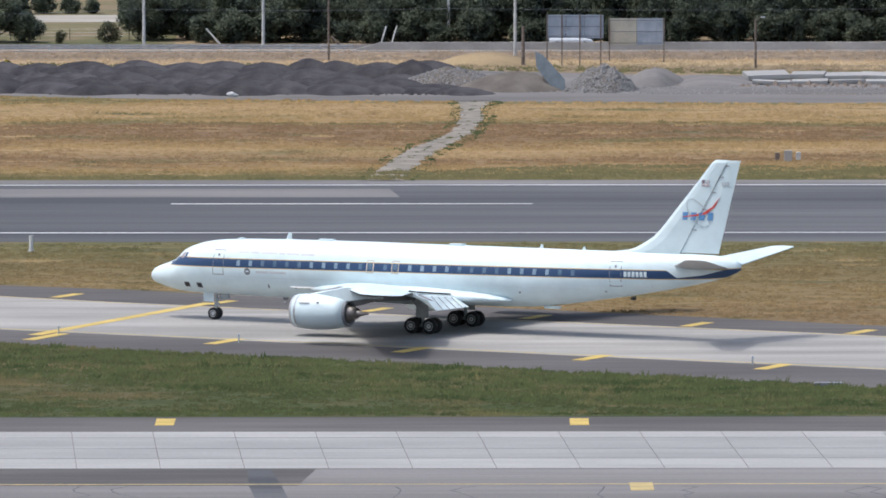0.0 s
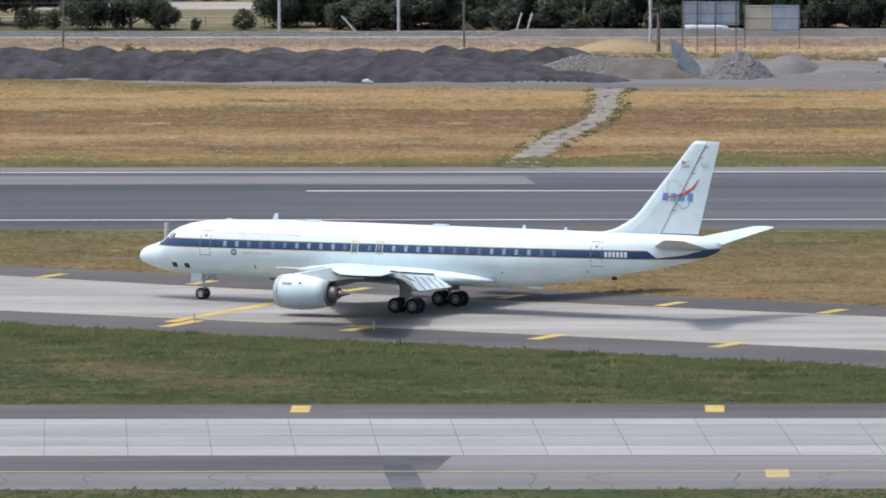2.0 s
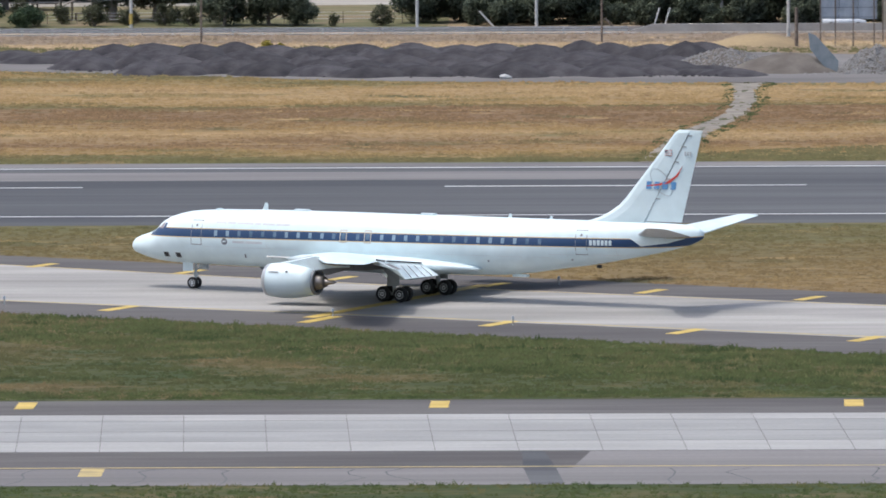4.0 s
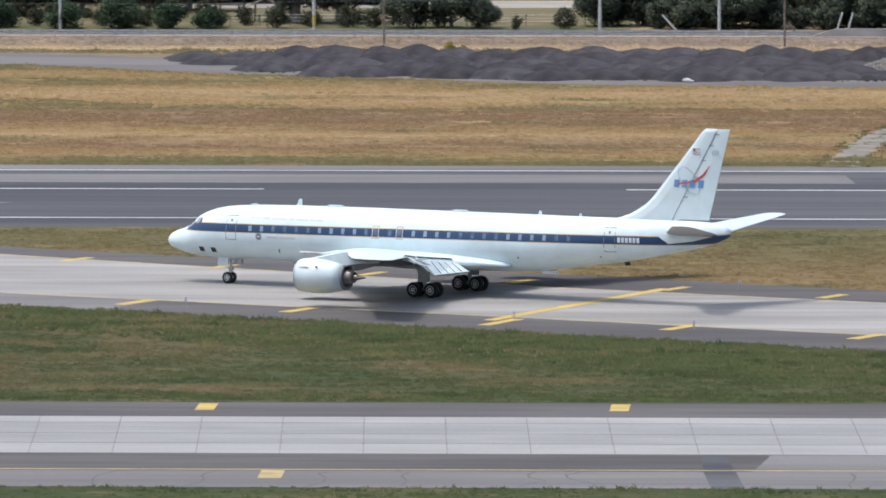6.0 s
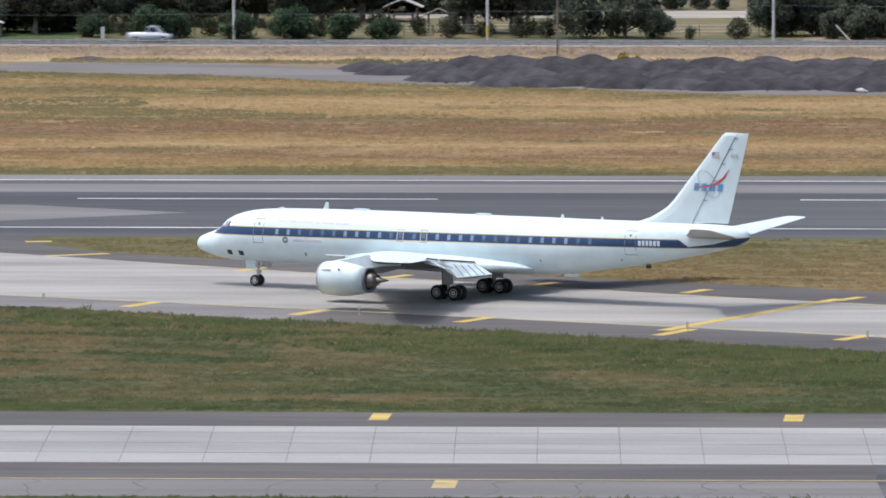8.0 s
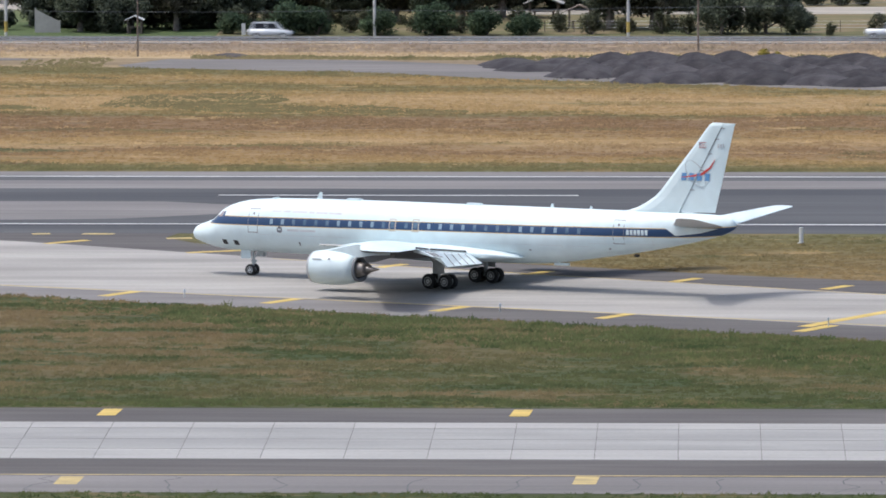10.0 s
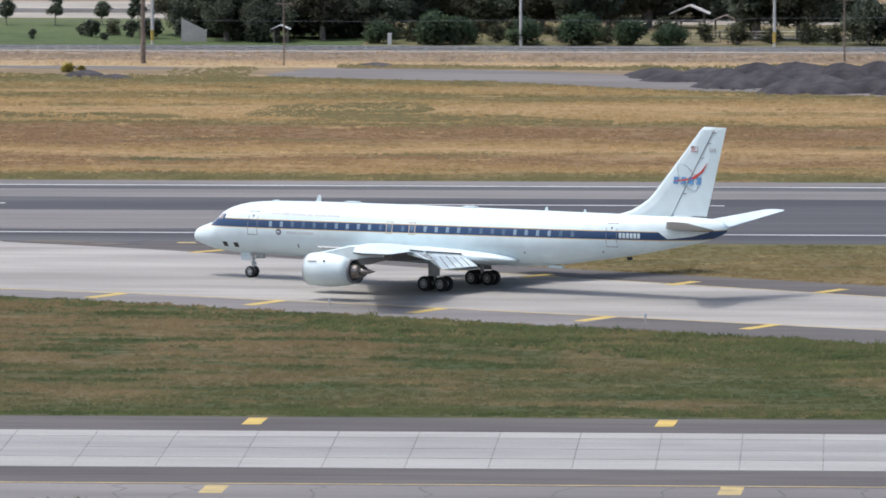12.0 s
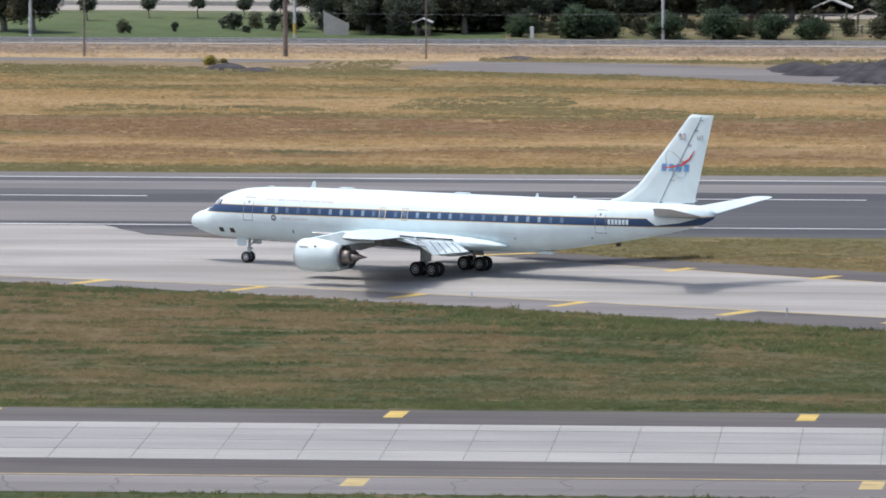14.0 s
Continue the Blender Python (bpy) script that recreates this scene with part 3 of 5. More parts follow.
def aircraft():
    plane = new("airliner")
    tagged(plane, "white four-engined jet airliner with navy window stripe, taxiing", "aircraft")
    xs = sorted({b[0] for b in BODY} | set(np.arange(1.0, 47.5, 0.75).round(2)))
    seg = 56
    rings = []
    for x in xs:
        c, rz, w = hull(x)
        rings.append([(x, w * math.cos(a), c + rz * math.sin(a)) for a in (2 * math.pi * k / seg for k in range(seg))])
    v, f = loft(rings)
    body = link("fuselage", v, f, fuselage_paint(), plane, "white fuselage with ochre-edged navy stripe", True)
    # cockpit glazing
    # the two brown panes have the glass reflection painted in as colour
    for pts, m in (([(2.12, 4.06), (2.95, 4.1), (2.95, 4.42), (2.5, 4.34)], GLASS_D), ([(2.78, 4.46), (3.2, 4.44), (3.3, 4.86), (3.02, 4.82)], SHADE_R), ([(3.24, 4.46), (3.52, 4.46), (3.6, 4.86), (3.35, 4.88)], SHADE_R), ([(3.56, 4.48), (3.8, 4.48), (3.84, 4.84), (3.66, 4.88)], SHADE_D)):
        decal("cockpit_window", pts, m, plane, "cockpit window pane", 0.02)
    # cabin windows, one metre apart
    for i in range(30):
        x = 8.3 + i * 1.0
        if x > 36.2 or abs(x - 19.1) < 0.3 or abs(x - 21.15) < 0.4:
            continue
        zc = stripe_mid(x) + 0.02
        m = (SHADE_P, SHADE_D, SHADE_R, SHADE_M)[(0, 3, 0, 0, 1, 0, 2, 3, 0, 0, 3, 0, 3, 2)[(i * 5 + i // 4) % 14]]
        decal("window", [(x - 0.14, zc - 0.2), (x + 0.14, zc - 0.2), (x + 0.14, zc + 0.2), (x - 0.14, zc + 0.2)], m, plane, "small cabin window", 0.012)
    for x, z in ((3.58, 2.38), (4.63, 2.36)):
        decal("inlet", [(x, z), (x + 0.43, z - 0.01), (x + 0.43, z + 0.36), (x, z + 0.37)], BLACK, plane, "square black air inlet", 0.014)
    # doors drawn by their seams
    for xa, xb, za, zb, m in ((6.17, 7.08, 3.4, 5.2, SEAM), (38.1, 39.02, 3.75, 5.55, SEAM), (18.78, 19.38, 3.98, 4.92, TRIM), (20.82, 21.42, 4.0, 4.95, TRIM)):
        w = 0.05 if m is SEAM else 0.075
        if m is SEAM:
            door = decal("door", [(xa + w, za + w), (xb - w, za + w), (xb - w, zb - w), (xa + w, zb - w)], fuselage_paint(), plane, "closed cabin door with thin seam", 0.006)
        else:
            door = decal("emergency_exit", [(xa + w, za + w), (xb - w, za + w), (xb - w, zb - w), (xa + w, zb - w)], fuselage_paint(), plane, "overwing exit with ochre outline", 0.006)
            xm, zm = (xa + xb) / 2, (za + zb) / 2
            decal("pane", [(xm - 0.15, zm - 0.2), (xm + 0.15, zm - 0.2), (xm + 0.15, zm + 0.22), (xm - 0.15, zm + 0.22)], SHADE_M, door, "", 0.014)
        for q in ([(xa, za), (xb, za), (xb, za + w), (xa, za + w)], [(xa, zb - w), (xb, zb - w), (xb, zb), (xa, zb)], [(xa, za), (xa + w, za), (xa + w, zb), (xa, zb)], [(xb - w, za), (xb, za), (xb, zb), (xb - w, zb)]):
            decal("door_seam", q, m, door, "", 0.012)
        if m is SEAM:
            decal("door_window", [((xa + xb) / 2 - 0.08, zb - 0.45), ((xa + xb) / 2 + 0.08, zb - 0.45), ((xa + xb) / 2 + 0.08, zb - 0.28), ((xa + xb) / 2 - 0.08, zb - 0.28)], INK, door, "", 0.016)
    # faded title bars, badge and registration bars
    x = 8.2
    for n in (5, 4, 8, 3, 6, 7):
        decal("title_bar", [(x, 5.02), (x + n * 0.17, 5.02), (x + n * 0.17, 5.17), (x, 5.17)], FADED, plane, "faded grey title bar", 0.008, 2)
        x += n * 0.17 + 0.14
    for n, xx in ((5, 9.75), (7, 10.85)):
        decal("subtitle_bar", [(xx, 3.63), (xx + n * 0.2, 3.63), (xx + n * 0.2, 3.8), (xx, 3.8)], FADED, plane, "faded grey subtitle bar", 0.008, 2)
    ring = [(9.05 + 0.25 * math.cos(a), 3.72 + 0.25 * math.sin(a)) for a in (2 * math.pi * k / 20 for k in range(20))]
    v = [skin(a, b, 0.012) for a, b in ring] + [skin(a, b, -0.02) for a, b in ring]
    badge = link("badge", v, [tuple(range(20))] + [(i, (i + 1) % 20, 20 + (i + 1) % 20, 20 + i) for i in range(20)], INK, plane, "round dark badge")
    decal("badge_mark", [(8.93, 3.68), (9.17, 3.68), (9.17, 3.78), (8.93, 3.78)], WHITE2, badge, "", 0.018)
    x = 39.2
    for i in range(6):
        zc = stripe_mid(x)
        decal("registration_bar", [(x, zc - 0.19), (x + 0.22, zc - 0.19), (x + 0.22, zc + 0.19), (x, zc + 0.19)], WHITE2, plane, "white registration bar", 0.012)
        x += 0.3
    # faint skin seams
    for xa, xb, z in ((7.2, 16.0, 3.28), (16.0, 26.0, 3.34), (26.0, 36.0, 3.42), (36.0, 42.0, 3.72), (8.5, 20.0, 5.5), (20.0, 36.0, 5.58)):
        decal("skin_seam", [(xa, z - 0.012), (xb, z + 0.05), (xb, z + 0.075), (xa, z + 0.012)], SEAM_F, plane, "", 0.004, 8)
    for x in (5.9, 8.4, 12.6, 16.9, 25.4, 29.6, 33.8, 37.4, 41.2):
        c, rz, w = hull(x)
        decal("skin_joint", [(x, c - rz * 0.8), (x + 0.03, c - rz * 0.8), (x + 0.03, stripe_mid(x) - 0.4), (x, stripe_mid(x) - 0.4)], SEAM_F, plane, "", 0.004)
        decal("skin_joint", [(x, stripe_mid(x) + 0.4), (x + 0.03, stripe_mid(x) + 0.4), (x + 0.03, c + rz * 0.9), (x, c + rz * 0.9)], SEAM_F, plane, "", 0.004)
    for x, z, w, h in ((10.6, 2.55, 0.1, 0.28), (12.8, 2.6, 0.12, 0.16), (26.6, 2.7, 0.2, 0.12), (31.0, 3.0, 0.12, 0.12), (37.6, 3.3, 0.14, 0.1)):
        decal("drain_mast", [(x, z), (x + w, z), (x + w * 1.3, z + h), (x + w * 0.3, z + h)], INK, plane, "small dark drain fitting", 0.03)
    rail = [[skin(x, 2.8, -0.01), skin(x, 2.8, -0.01) + Vector((0, -0.16, -0.1)), skin(x, 2.64, -0.01)] for x in (12.5, 12.7, 14.2, 14.5)]
    v, f = loft(rail)
    link("side_rail", v, f, LINE_W, plane, "bright white rail fairing on the flank")
    wing(plane, 1)
    wing(plane, -1)
    # fin and rudder
    fin = [(5.7, 36.2, 8.9, 0.5), (6.2, 38.6, 5.6, 0.6), (6.45, 39.4, 5.0, 0.62), (6.84, 40.15, 4.55, 0.6), (7.3, 40.88, 4.1, 0.55), (7.8, 41.4, 3.9, 0.53), (8.5, 41.99, 3.6, 0.5), (9.5, 42.83, 3.1, 0.45), (11, 44.1, 2.45, 0.36), (12.7, 45.5, 1.62, 0.27), (12.9, 45.8, 1.4, 0.1)]
    rings = []
    for z, x, c, t in fin:
        hinge = 43.05 + (z - 6.2) * 0.5538
        prof = [(0, 0), (0.04, 0.45), (0.15, 0.8), (0.4, 1.0), (0.75, 0.9), (1.0, 0.75)]
        h = hinge - x
        rings.append([(x + u * h, -t / 2 * q, z) for u, q in prof] + [(x + u * h, t / 2 * q, z) for u, q in prof[:0:-1]])
    v, f = loft(rings)
    link("fin", v, f, WHITE, plane, "white swept tail fin", False)
    rings = []
    for z, te, t in ((6.25, 46.0, 0.45), (7.3, 46.28, 0.4), (9, 46.72, 0.34), (11, 47.22, 0.26), (12.7, 47.66, 0.19), (12.88, 47.72, 0.1)):
        hinge = 43.05 + (z - 6.2) * 0.5538 + 0.02
        rings.append([(hinge, -t / 2 * 0.8, z), (hinge + 0.5 * (te - hinge), -t / 3.2, z), (te, -0.012, z), (te, 0.012, z), (hinge + 0.5 * (te - hinge), t / 3.2, z), (hinge, t / 2 * 0.8, z)])
    v, f = loft(rings)
    rud = link("rudder", v, f, WHITE, plane, "white rudder behind a dark hinge line")
    bm = bmesh.new()
    tube(bm, (43.08, -0.21, 6.3), (46.68, -0.1, 12.65), 0.014, seg=6)
    part("hinge_line", bm, SEAM, rud)
    for z in (7.9, 9.35, 10.6, 11.7, 12.5):
        hx = 43.05 + (z - 6.2) * 0.5538
        bm = bmesh.new()
        box(bm, hx - 0.02, hx + 0.34, -0.22 + (z - 6) * 0.015, -0.12 + (z - 6) * 0.015, z - 0.03, z + 0.02)
        part("hinge_fairing", bm, SEAM, rud)
    fin_marks(plane)
    # tailplanes with dihedral
    for s in (-1, 1):
        v, f = loft([foil(42.4, s * 0.35, 5.26, 4.5, 0.08, 8), foil(43.2, s * 1.2, 5.42, 4.0, 0.08, 8), foil(46.75, s * 6.9, 6.32, 1.75, 0.08, 8), foil(47.3, s * 7.2, 6.37, 1.1, 0.05, 8)])
        # port side is grey throughout, standing for shade on its underside
        link("tailplane", v, f, WHITE2 if s > 0 else TAIL_SHADED, plane, "swept tailplane" if s > 0 else "swept tailplane, painted grey for its shaded underside", True)
    decal("trim_plate", [(42.3, 5.1), (43.15, 4.5), (45.1, 4.75), (46.6, 5.15)], WHITE2, plane, "pale plate under the tailplane root", 0.03, 3)
    # aerials
    for x, h, c in ((11.4, 0.5, 0.42), (31.9, 0.28, 0.3), (35.3, 0.22, 0.28)):
        zt = hull(x)[0] + hull(x)[1]
        v, f = loft([foil(x - c / 2, 0, zt - 0.1, c * 1.3, 0.16, 5, True), foil(x - c / 2 + h * 0.55, 0, zt + h, c * 0.6, 0.14, 5, True)])
        link("blade_aerial", v, f, WHITE2, plane, "white blade aerial")
    for x, a, b in ((14.6, 1.2, 0.1), (25.2, 1.2, 0.1), (7.6, 0.4, 0.08)):
        zt = hull(x)[0] + hull(x)[1]
        bm = bmesh.new()
        box(bm, x - a / 2, x + a / 2, -0.3, 0.3, zt - 0.08, zt + b, bevel=0.06)
        part("roof_fairing", bm, WHITE2, plane, "low white roof fairing")
    # belly details
    for x, z, w, h, y, m in ((11.2, 1.72, 0.3, 0.25, 0, INK), (39.35, 2.86, 0.36, 0.24, -0.1, BLACK), (33.0, 1.98, 1.3, 0.2, -0.3, WHITE2)):
        bm = bmesh.new()
        box(bm, x - w / 2, x + w / 2, y - 0.15, y + 0.15, z - h / 2, z + h / 2, bevel=0.05)
        part("belly_fairing", bm, m, plane, "small fairing under the belly")
    # nose gear
    bm = bmesh.new()
    tube(bm, (5.45, 0, 0.44), (5.55, 0, 2.2), 0.09)
    tube(bm, (5.5, 0, 1.25), (6.35, 0, 2.1), 0.05)
    tube(bm, (5.4, -0.3, 0.44), (5.4, 0.3, 0.44), 0.06)
    box(bm, 5.36, 5.72, -0.1, 0.1, 0.95, 1.2)
    part("nose_leg", bm, STEEL, plane, "grey nose gear leg")
    bm = bmesh.new()
    box(bm, 4.7, 5.55, -0.5, -0.46, 1.3, 1.98)
    part("nose_gear_door", bm, WHITE2, plane, "pale grey nose gear door")
    bm = bmesh.new()
    box(bm, 5.75, 6.35, 0.1, 0.45, 1.45, 1.95)
    part("gear_bay_panel", bm, STEEL, plane, "grey open gear bay panel")
    made = [wheel(plane, 5.4, y, 0.43, 0.43, 0.24) for y in (-0.27, 0.27)]
    # main gear
    for s in (-1, 1):
        yc = s * 3.27
        bm = bmesh.new()
        tube(bm, (24.17, yc, 0.55), (24.1, yc - s * 0.1, 2.75), 0.14)
        tube(bm, (23.45, yc, 0.55), (24.9, yc, 0.55), 0.1)
        for dx in (-0.72, 0.72):
            tube(bm, (24.17 + dx, yc - 0.5, 0.55), (24.17 + dx, yc + 0.5, 0.55), 0.09)
        tube(bm, (24.1, yc, 1.4), (22.9, yc - s * 0.3, 2.6), 0.07)
        part("main_leg", bm, STEEL, plane, "grey main gear leg and bogie")
        bm = bmesh.new()
        box(bm, 23.75, 24.75, yc + s * 0.28, yc + s * 0.34, 1.15, 2.65)
        part("main_gear_door", bm, STEEL, plane, "grey main gear door")
        for dx in (-0.72, 0.72):
            for dy in (-0.38, 0.38):
                made.append(wheel(plane, 24.17 + dx, yc + dy, 0.56, 0.56, 0.38))
    return plane, made


def fin_marks(plane):
    def side(x, z):
        # port face of fin or rudder
        hinge = 43.05 + (z - 6.2) * 0.5538
        half = float(np.interp(z, [6.2, 7.3, 9, 11, 12.7], [0.3, 0.275, 0.235, 0.18, 0.135]))
        k = 1.0 if x < hinge else max(0.3, 0.8 - 0.25 * (x - hinge))
        return Vector((x, -half * k - 0.02, z))

    def flat(name, pts, mat, label="", parent=None):
        n = len(pts)
        v = [side(*q) for q in pts] + [side(*q) + Vector((0, 0.035, 0)) for q in pts]
        return link(name, v, [tuple(range(n))] + [(i, (i + 1) % n, n + (i + 1) % n, n + i) for i in range(n)], mat, parent or plane, label)

    for i in range(4):
        x = 43.25 + i * 0.64
        flat("emblem_block", [(x, 8.6), (x + 0.4, 8.6), (x + 0.46, 9.14), (x + 0.06, 9.14)], LOGO, "blue emblem block")
    curve = [(43.3, 8.83), (44.3, 9.0), (45.0, 9.2), (45.6, 9.6), (46.12, 10.25)]
    low = [(46.12, 10.25), (45.75, 9.55), (45.1, 9.05), (44.35, 8.88), (43.3, 8.78)]
    for i in range(4):
        flat("emblem_swoosh", [curve[i], curve[i + 1], low[3 - i], low[4 - i]], RED, "red swoosh across the emblem")
    pts = [(44.45 + 0.72 * math.cos(a) + 0.46 * math.sin(a), 9.12 - 0.9 * math.cos(a) + 0.36 * math.sin(a)) for a in (2 * math.pi * k / 28 for k in range(28))]
    for i in range(28):
        a, b = pts[i], pts[(i + 1) % 28]
        flat("orbit_line", [(a[0] - 0.016, a[1] - 0.016), (b[0] - 0.016, b[1] - 0.016), (b[0] + 0.016, b[1] + 0.016), (a[0] + 0.016, a[1] + 0.016)], STEEL)
    flat("flag", [(44.75, 11.02), (45.35, 11.02), (45.35, 11.44), (44.75, 11.44)], WHITE2, "small flag with red stripes and blue canton")
    for i in range(4):
        flat("flag_stripe", [(44.75, 11.02 + i * 0.12), (45.35, 11.02 + i * 0.12), (45.35, 11.075 + i * 0.12), (44.75, 11.075 + i * 0.12)], RED)
    flat("flag_canton", [(44.75, 11.22), (45.0, 11.22), (45.0, 11.44), (44.75, 11.44)], BLUE)
    for i in range(3):
        flat("fleet_bar", [(46.3 + i * 0.21, 11.07), (46.41 + i * 0.21, 11.07), (46.41 + i * 0.21, 11.35), (46.3 + i * 0.21, 11.35)], STEEL, "dark grey fleet bar")


plane, wheels = aircraft()


# ---- pavement markings ----
def mark(name, pts, mat, label, category, z=0.035, group=""):
    ob = sheet(name, pts, z - 0.02, z, mat, label, "structure", category)
    if group:
        ob["group"] = group
    return ob


for y in (822.7, 874.0):
    mark("runway_edge_line", [(X0, y - 0.36), (X1, y - 0.36), (X1, y + 0.36), (X0, y + 0.36)], LINE_R, "white runway edge line on asphalt", "marking", 0.03)
for k in range(-4, 3):
    x = -16.2 + 60.1 * k
    mark("runway_centre_stripe", [(x, 852.75), (x + 30, 852.75), (x + 30, 853.4), (x, 853.4)], LINE_R, "worn white centreline stripe on dark asphalt", "marking", 0.03, "runway centreline")
mark("runway_patch", [(X0, 860.4), (2.8, 860.4), (2.0, 869.4), (X0, 869.4)], PATCH, "pale resurfaced strip of runway", "pavement", 0.024)
mark("runway_worn_strip", [(X0, 826), (-96, 826), (-82, 828), (-66, 838), (-80, 846), (X0, 847)], PATCH, "pale worn strip where the taxiway joins", "pavement", 0.026)
mark("runway_shoulder_far", [(X0, 875), (X1, 875), (X1, 879.6), (X0, 879.6)], PATCH, "pale runway shoulder", "pavement", 0.02)
mark("tar_patch", [(-105.2, 821.4), (-104.4, 818.2), (-101.6, 813.6), (-96, 811.5), (-90, 810.5), (-92, 814.5), (-97, 817), (-100, 821.2)], RUNWAY, "dark tarred patch at the taxiway corner", "pavement", 0.028)
mark("soil_patch", [(-100.5, 812.6), (-97, 810.8), (-93, 809.6), (-91, 811.2), (-95, 813.4), (-99, 814.4)], EARTH, "bare brown soil at the taxiway corner", "soil", 0.031)
mark("taxiway_dark_band", [(X0, 627), (-3.2, 627), (-3.2, 637), (X0, 637)], ASPHALT, "dark asphalt band beside the slabs", "pavement", 0.02)
mark("taxiway_pale_band", [(X0, 617.2), (X1, 617.2), (X1, 637), (-3.1, 637), (-4.2, 626.9), (X0, 626.9)], PATCH, "pale cracked shoulder band", "pavement", 0.024)
mark("taxiway_side_line", [(X0, 626.6), (X1, 628.2), (X1, 628.6), (X0, 627.0)], WORN_Y, "worn yellow side line", "marking", 0.03)
for k in range(-5, 4):
    x = -13.1 + 26.9 * k
    mark("shoulder_mark", [(x - 0.62, 664.8), (x + 0.62, 664.8), (x + 0.68, 669.2), (x - 0.56, 669.2)], LINE_Y, "yellow paint bar on the taxiway shoulder", "marking", 0.03, "shoulder bars")
for x, y in ((-33.5, 625.4), (-65.1, 624.6), (16.8, 626.8), (-97, 624.0)):
    mark("shoulder_block", [(x - 0.72, y - 2.9), (x + 0.72, y - 2.9), (x + 0.72, y + 1.8), (x - 0.72, y + 1.8)], WORN_Y, "broad worn yellow paint block on the shoulder", "marking", 0.034, "shoulder blocks")
AX, AY = 0.4737, 0.8807  # across the crossing taxiway
for x, y in ((40.5, 699.4), (28.1, 705.9), (15.8, 712.8), (3.3, 719.0), (-9.9, 725.6), (-37.4, 739.1), (-49.7, 744.9), (-62.5, 751.2), (-75, 757.2), (-87.5, 762.8), (-100, 768)):
    mark("taxiway_edge_bar", strip(x - AX * 2.4, y - AY * 2.4, x + AX * 2.0, y + AY * 2.0, 1.0), LINE_Y, "yellow edge bar across the taxiway margin", "marking", 0.036, "taxiway edge bars")
for k in range(-1, 8):
    x, y = 23.6 - 11.5 * k, 738.6 + 6.2 * k
    mark("taxiway_far_bar", strip(x - AX * 1.5, y - AY * 1.5, x + AX * 2.2, y + AY * 2.2, 0.9), LINE_Y, "yellow edge bar across the taxiway margin", "marking", 0.036, "taxiway edge bars")
for a, b in (((-73.5, 794.3), (-68.9, 796.8)), ((-85.4, 802.8), (-82.5, 806.2))):
    mark("taxiway_far_bar", strip(*a, *b, 0.9), LINE_Y, "yellow edge bar across the taxiway margin", "marking", 0.036, "taxiway edge bars")
for a, b in (((-87.5, 812.2), (-86.1, 812.5)), ((-83.5, 812.5), (-81.0, 812.3)), ((-76.4, 808.0), (-74.4, 808.4))):
    mark("corner_dash", strip(*a, *b, 1.2), WORN_Y, "short worn yellow dash on the asphalt corner", "marking", 0.036, "corner dashes")
mark("seal_seam", strip(-93.2, 809.6, -90.2, 814.6, 0.5), RUNWAY, "dark tar seam across the asphalt corner", "pavement", 0.03)
mark("holding_line", strip(-23.6, 730.8, -11.5, 757.3, 1.0), LINE_Y, "yellow holding line across the taxiway", "marking", 0.037)
mark("holding_line_short", strip(-23.9, 726.8, -21.6, 731.8, 1.0), LINE_Y, "short yellow bar beside the holding line", "marking", 0.037)
for a, b in (((60, 691.2), (33.1, 705.4)), ((33.1, 705.4), (-22.1, 733.9)), ((-22.1, 733.9), (-86, 765.0)), ((-86, 765), (-140, 783))):
    mark("taxiway_edge_line", strip(*a, *b, 0.35), WORN_Y, "thin worn yellow taxiway edge line", "marking", 0.033)
for a, b in (((60, 715.4), (34.3, 730.2)), ((34.3, 730.2), (-18.6, 757.4)), ((-18.6, 757.4), (-66.4, 788.8))):
    mark("taxiway_edge_line", strip(*a, *b, 0.3), WORN_Y, "thin worn yellow taxiway edge line", "marking", 0.033)
mark("taxiway_pale_shoulder", [(-52, 738.4), (-94.1, 761.6), (-130, 777.3), (-180, 790.3), (X0, 797.3), (X0, 799.5), (-180, 792.5), (-140, 782.5), (-108, 773.5), (-86, 764.8), (-59, 752.4), (-48, 746.5)], PATCH, "pale worn shoulder beside the concrete", "pavement", 0.019)
mark("repair_strip", [(-6.6, 617.3), (-4.6, 617.3), (-5.2, 627), (-6.0, 637), (-7.4, 637), (-7.2, 627)], RUNWAY, "dark asphalt repair strip across the shoulder", "pavement", 0.027)
crack = random.Random(12)
for k in range(26):
    x, y = -118 + k * 6.6 + crack.uniform(-2, 2), 617.6
    pts = []
    while y < 626.4:
        pts.append((x, y))
        x, y = x + crack.uniform(-1.1, 1.1), y + crack.uniform(1.2, 2.6)
    pts.append((x, 626.5))
    mark("crack", [(a - 0.05, b) for a, b in pts] + [(a + 0.05, b) for a, b in pts[::-1]], RUNWAY, "dark sealed crack in the pale shoulder", "crack", 0.029, "shoulder cracks")
# tracks and roads
L = [(0.0, 878.8), (0.4, 886), (2.2, 903), (3.6, 916), (5.9, 928), (7.7, 939), (8.7, 957), (8.9, 975), (8.4, 982)]
R = [(3.1, 878.8), (3.8, 888), (5.1, 903), (6.5, 916), (8.4, 927), (9.9, 939), (10.9, 957), (11.2, 975), (12.5, 982)]
mark("track", L + R[::-1], TRACK, "pale two-rut gravel track through the field", "track", 0.02)
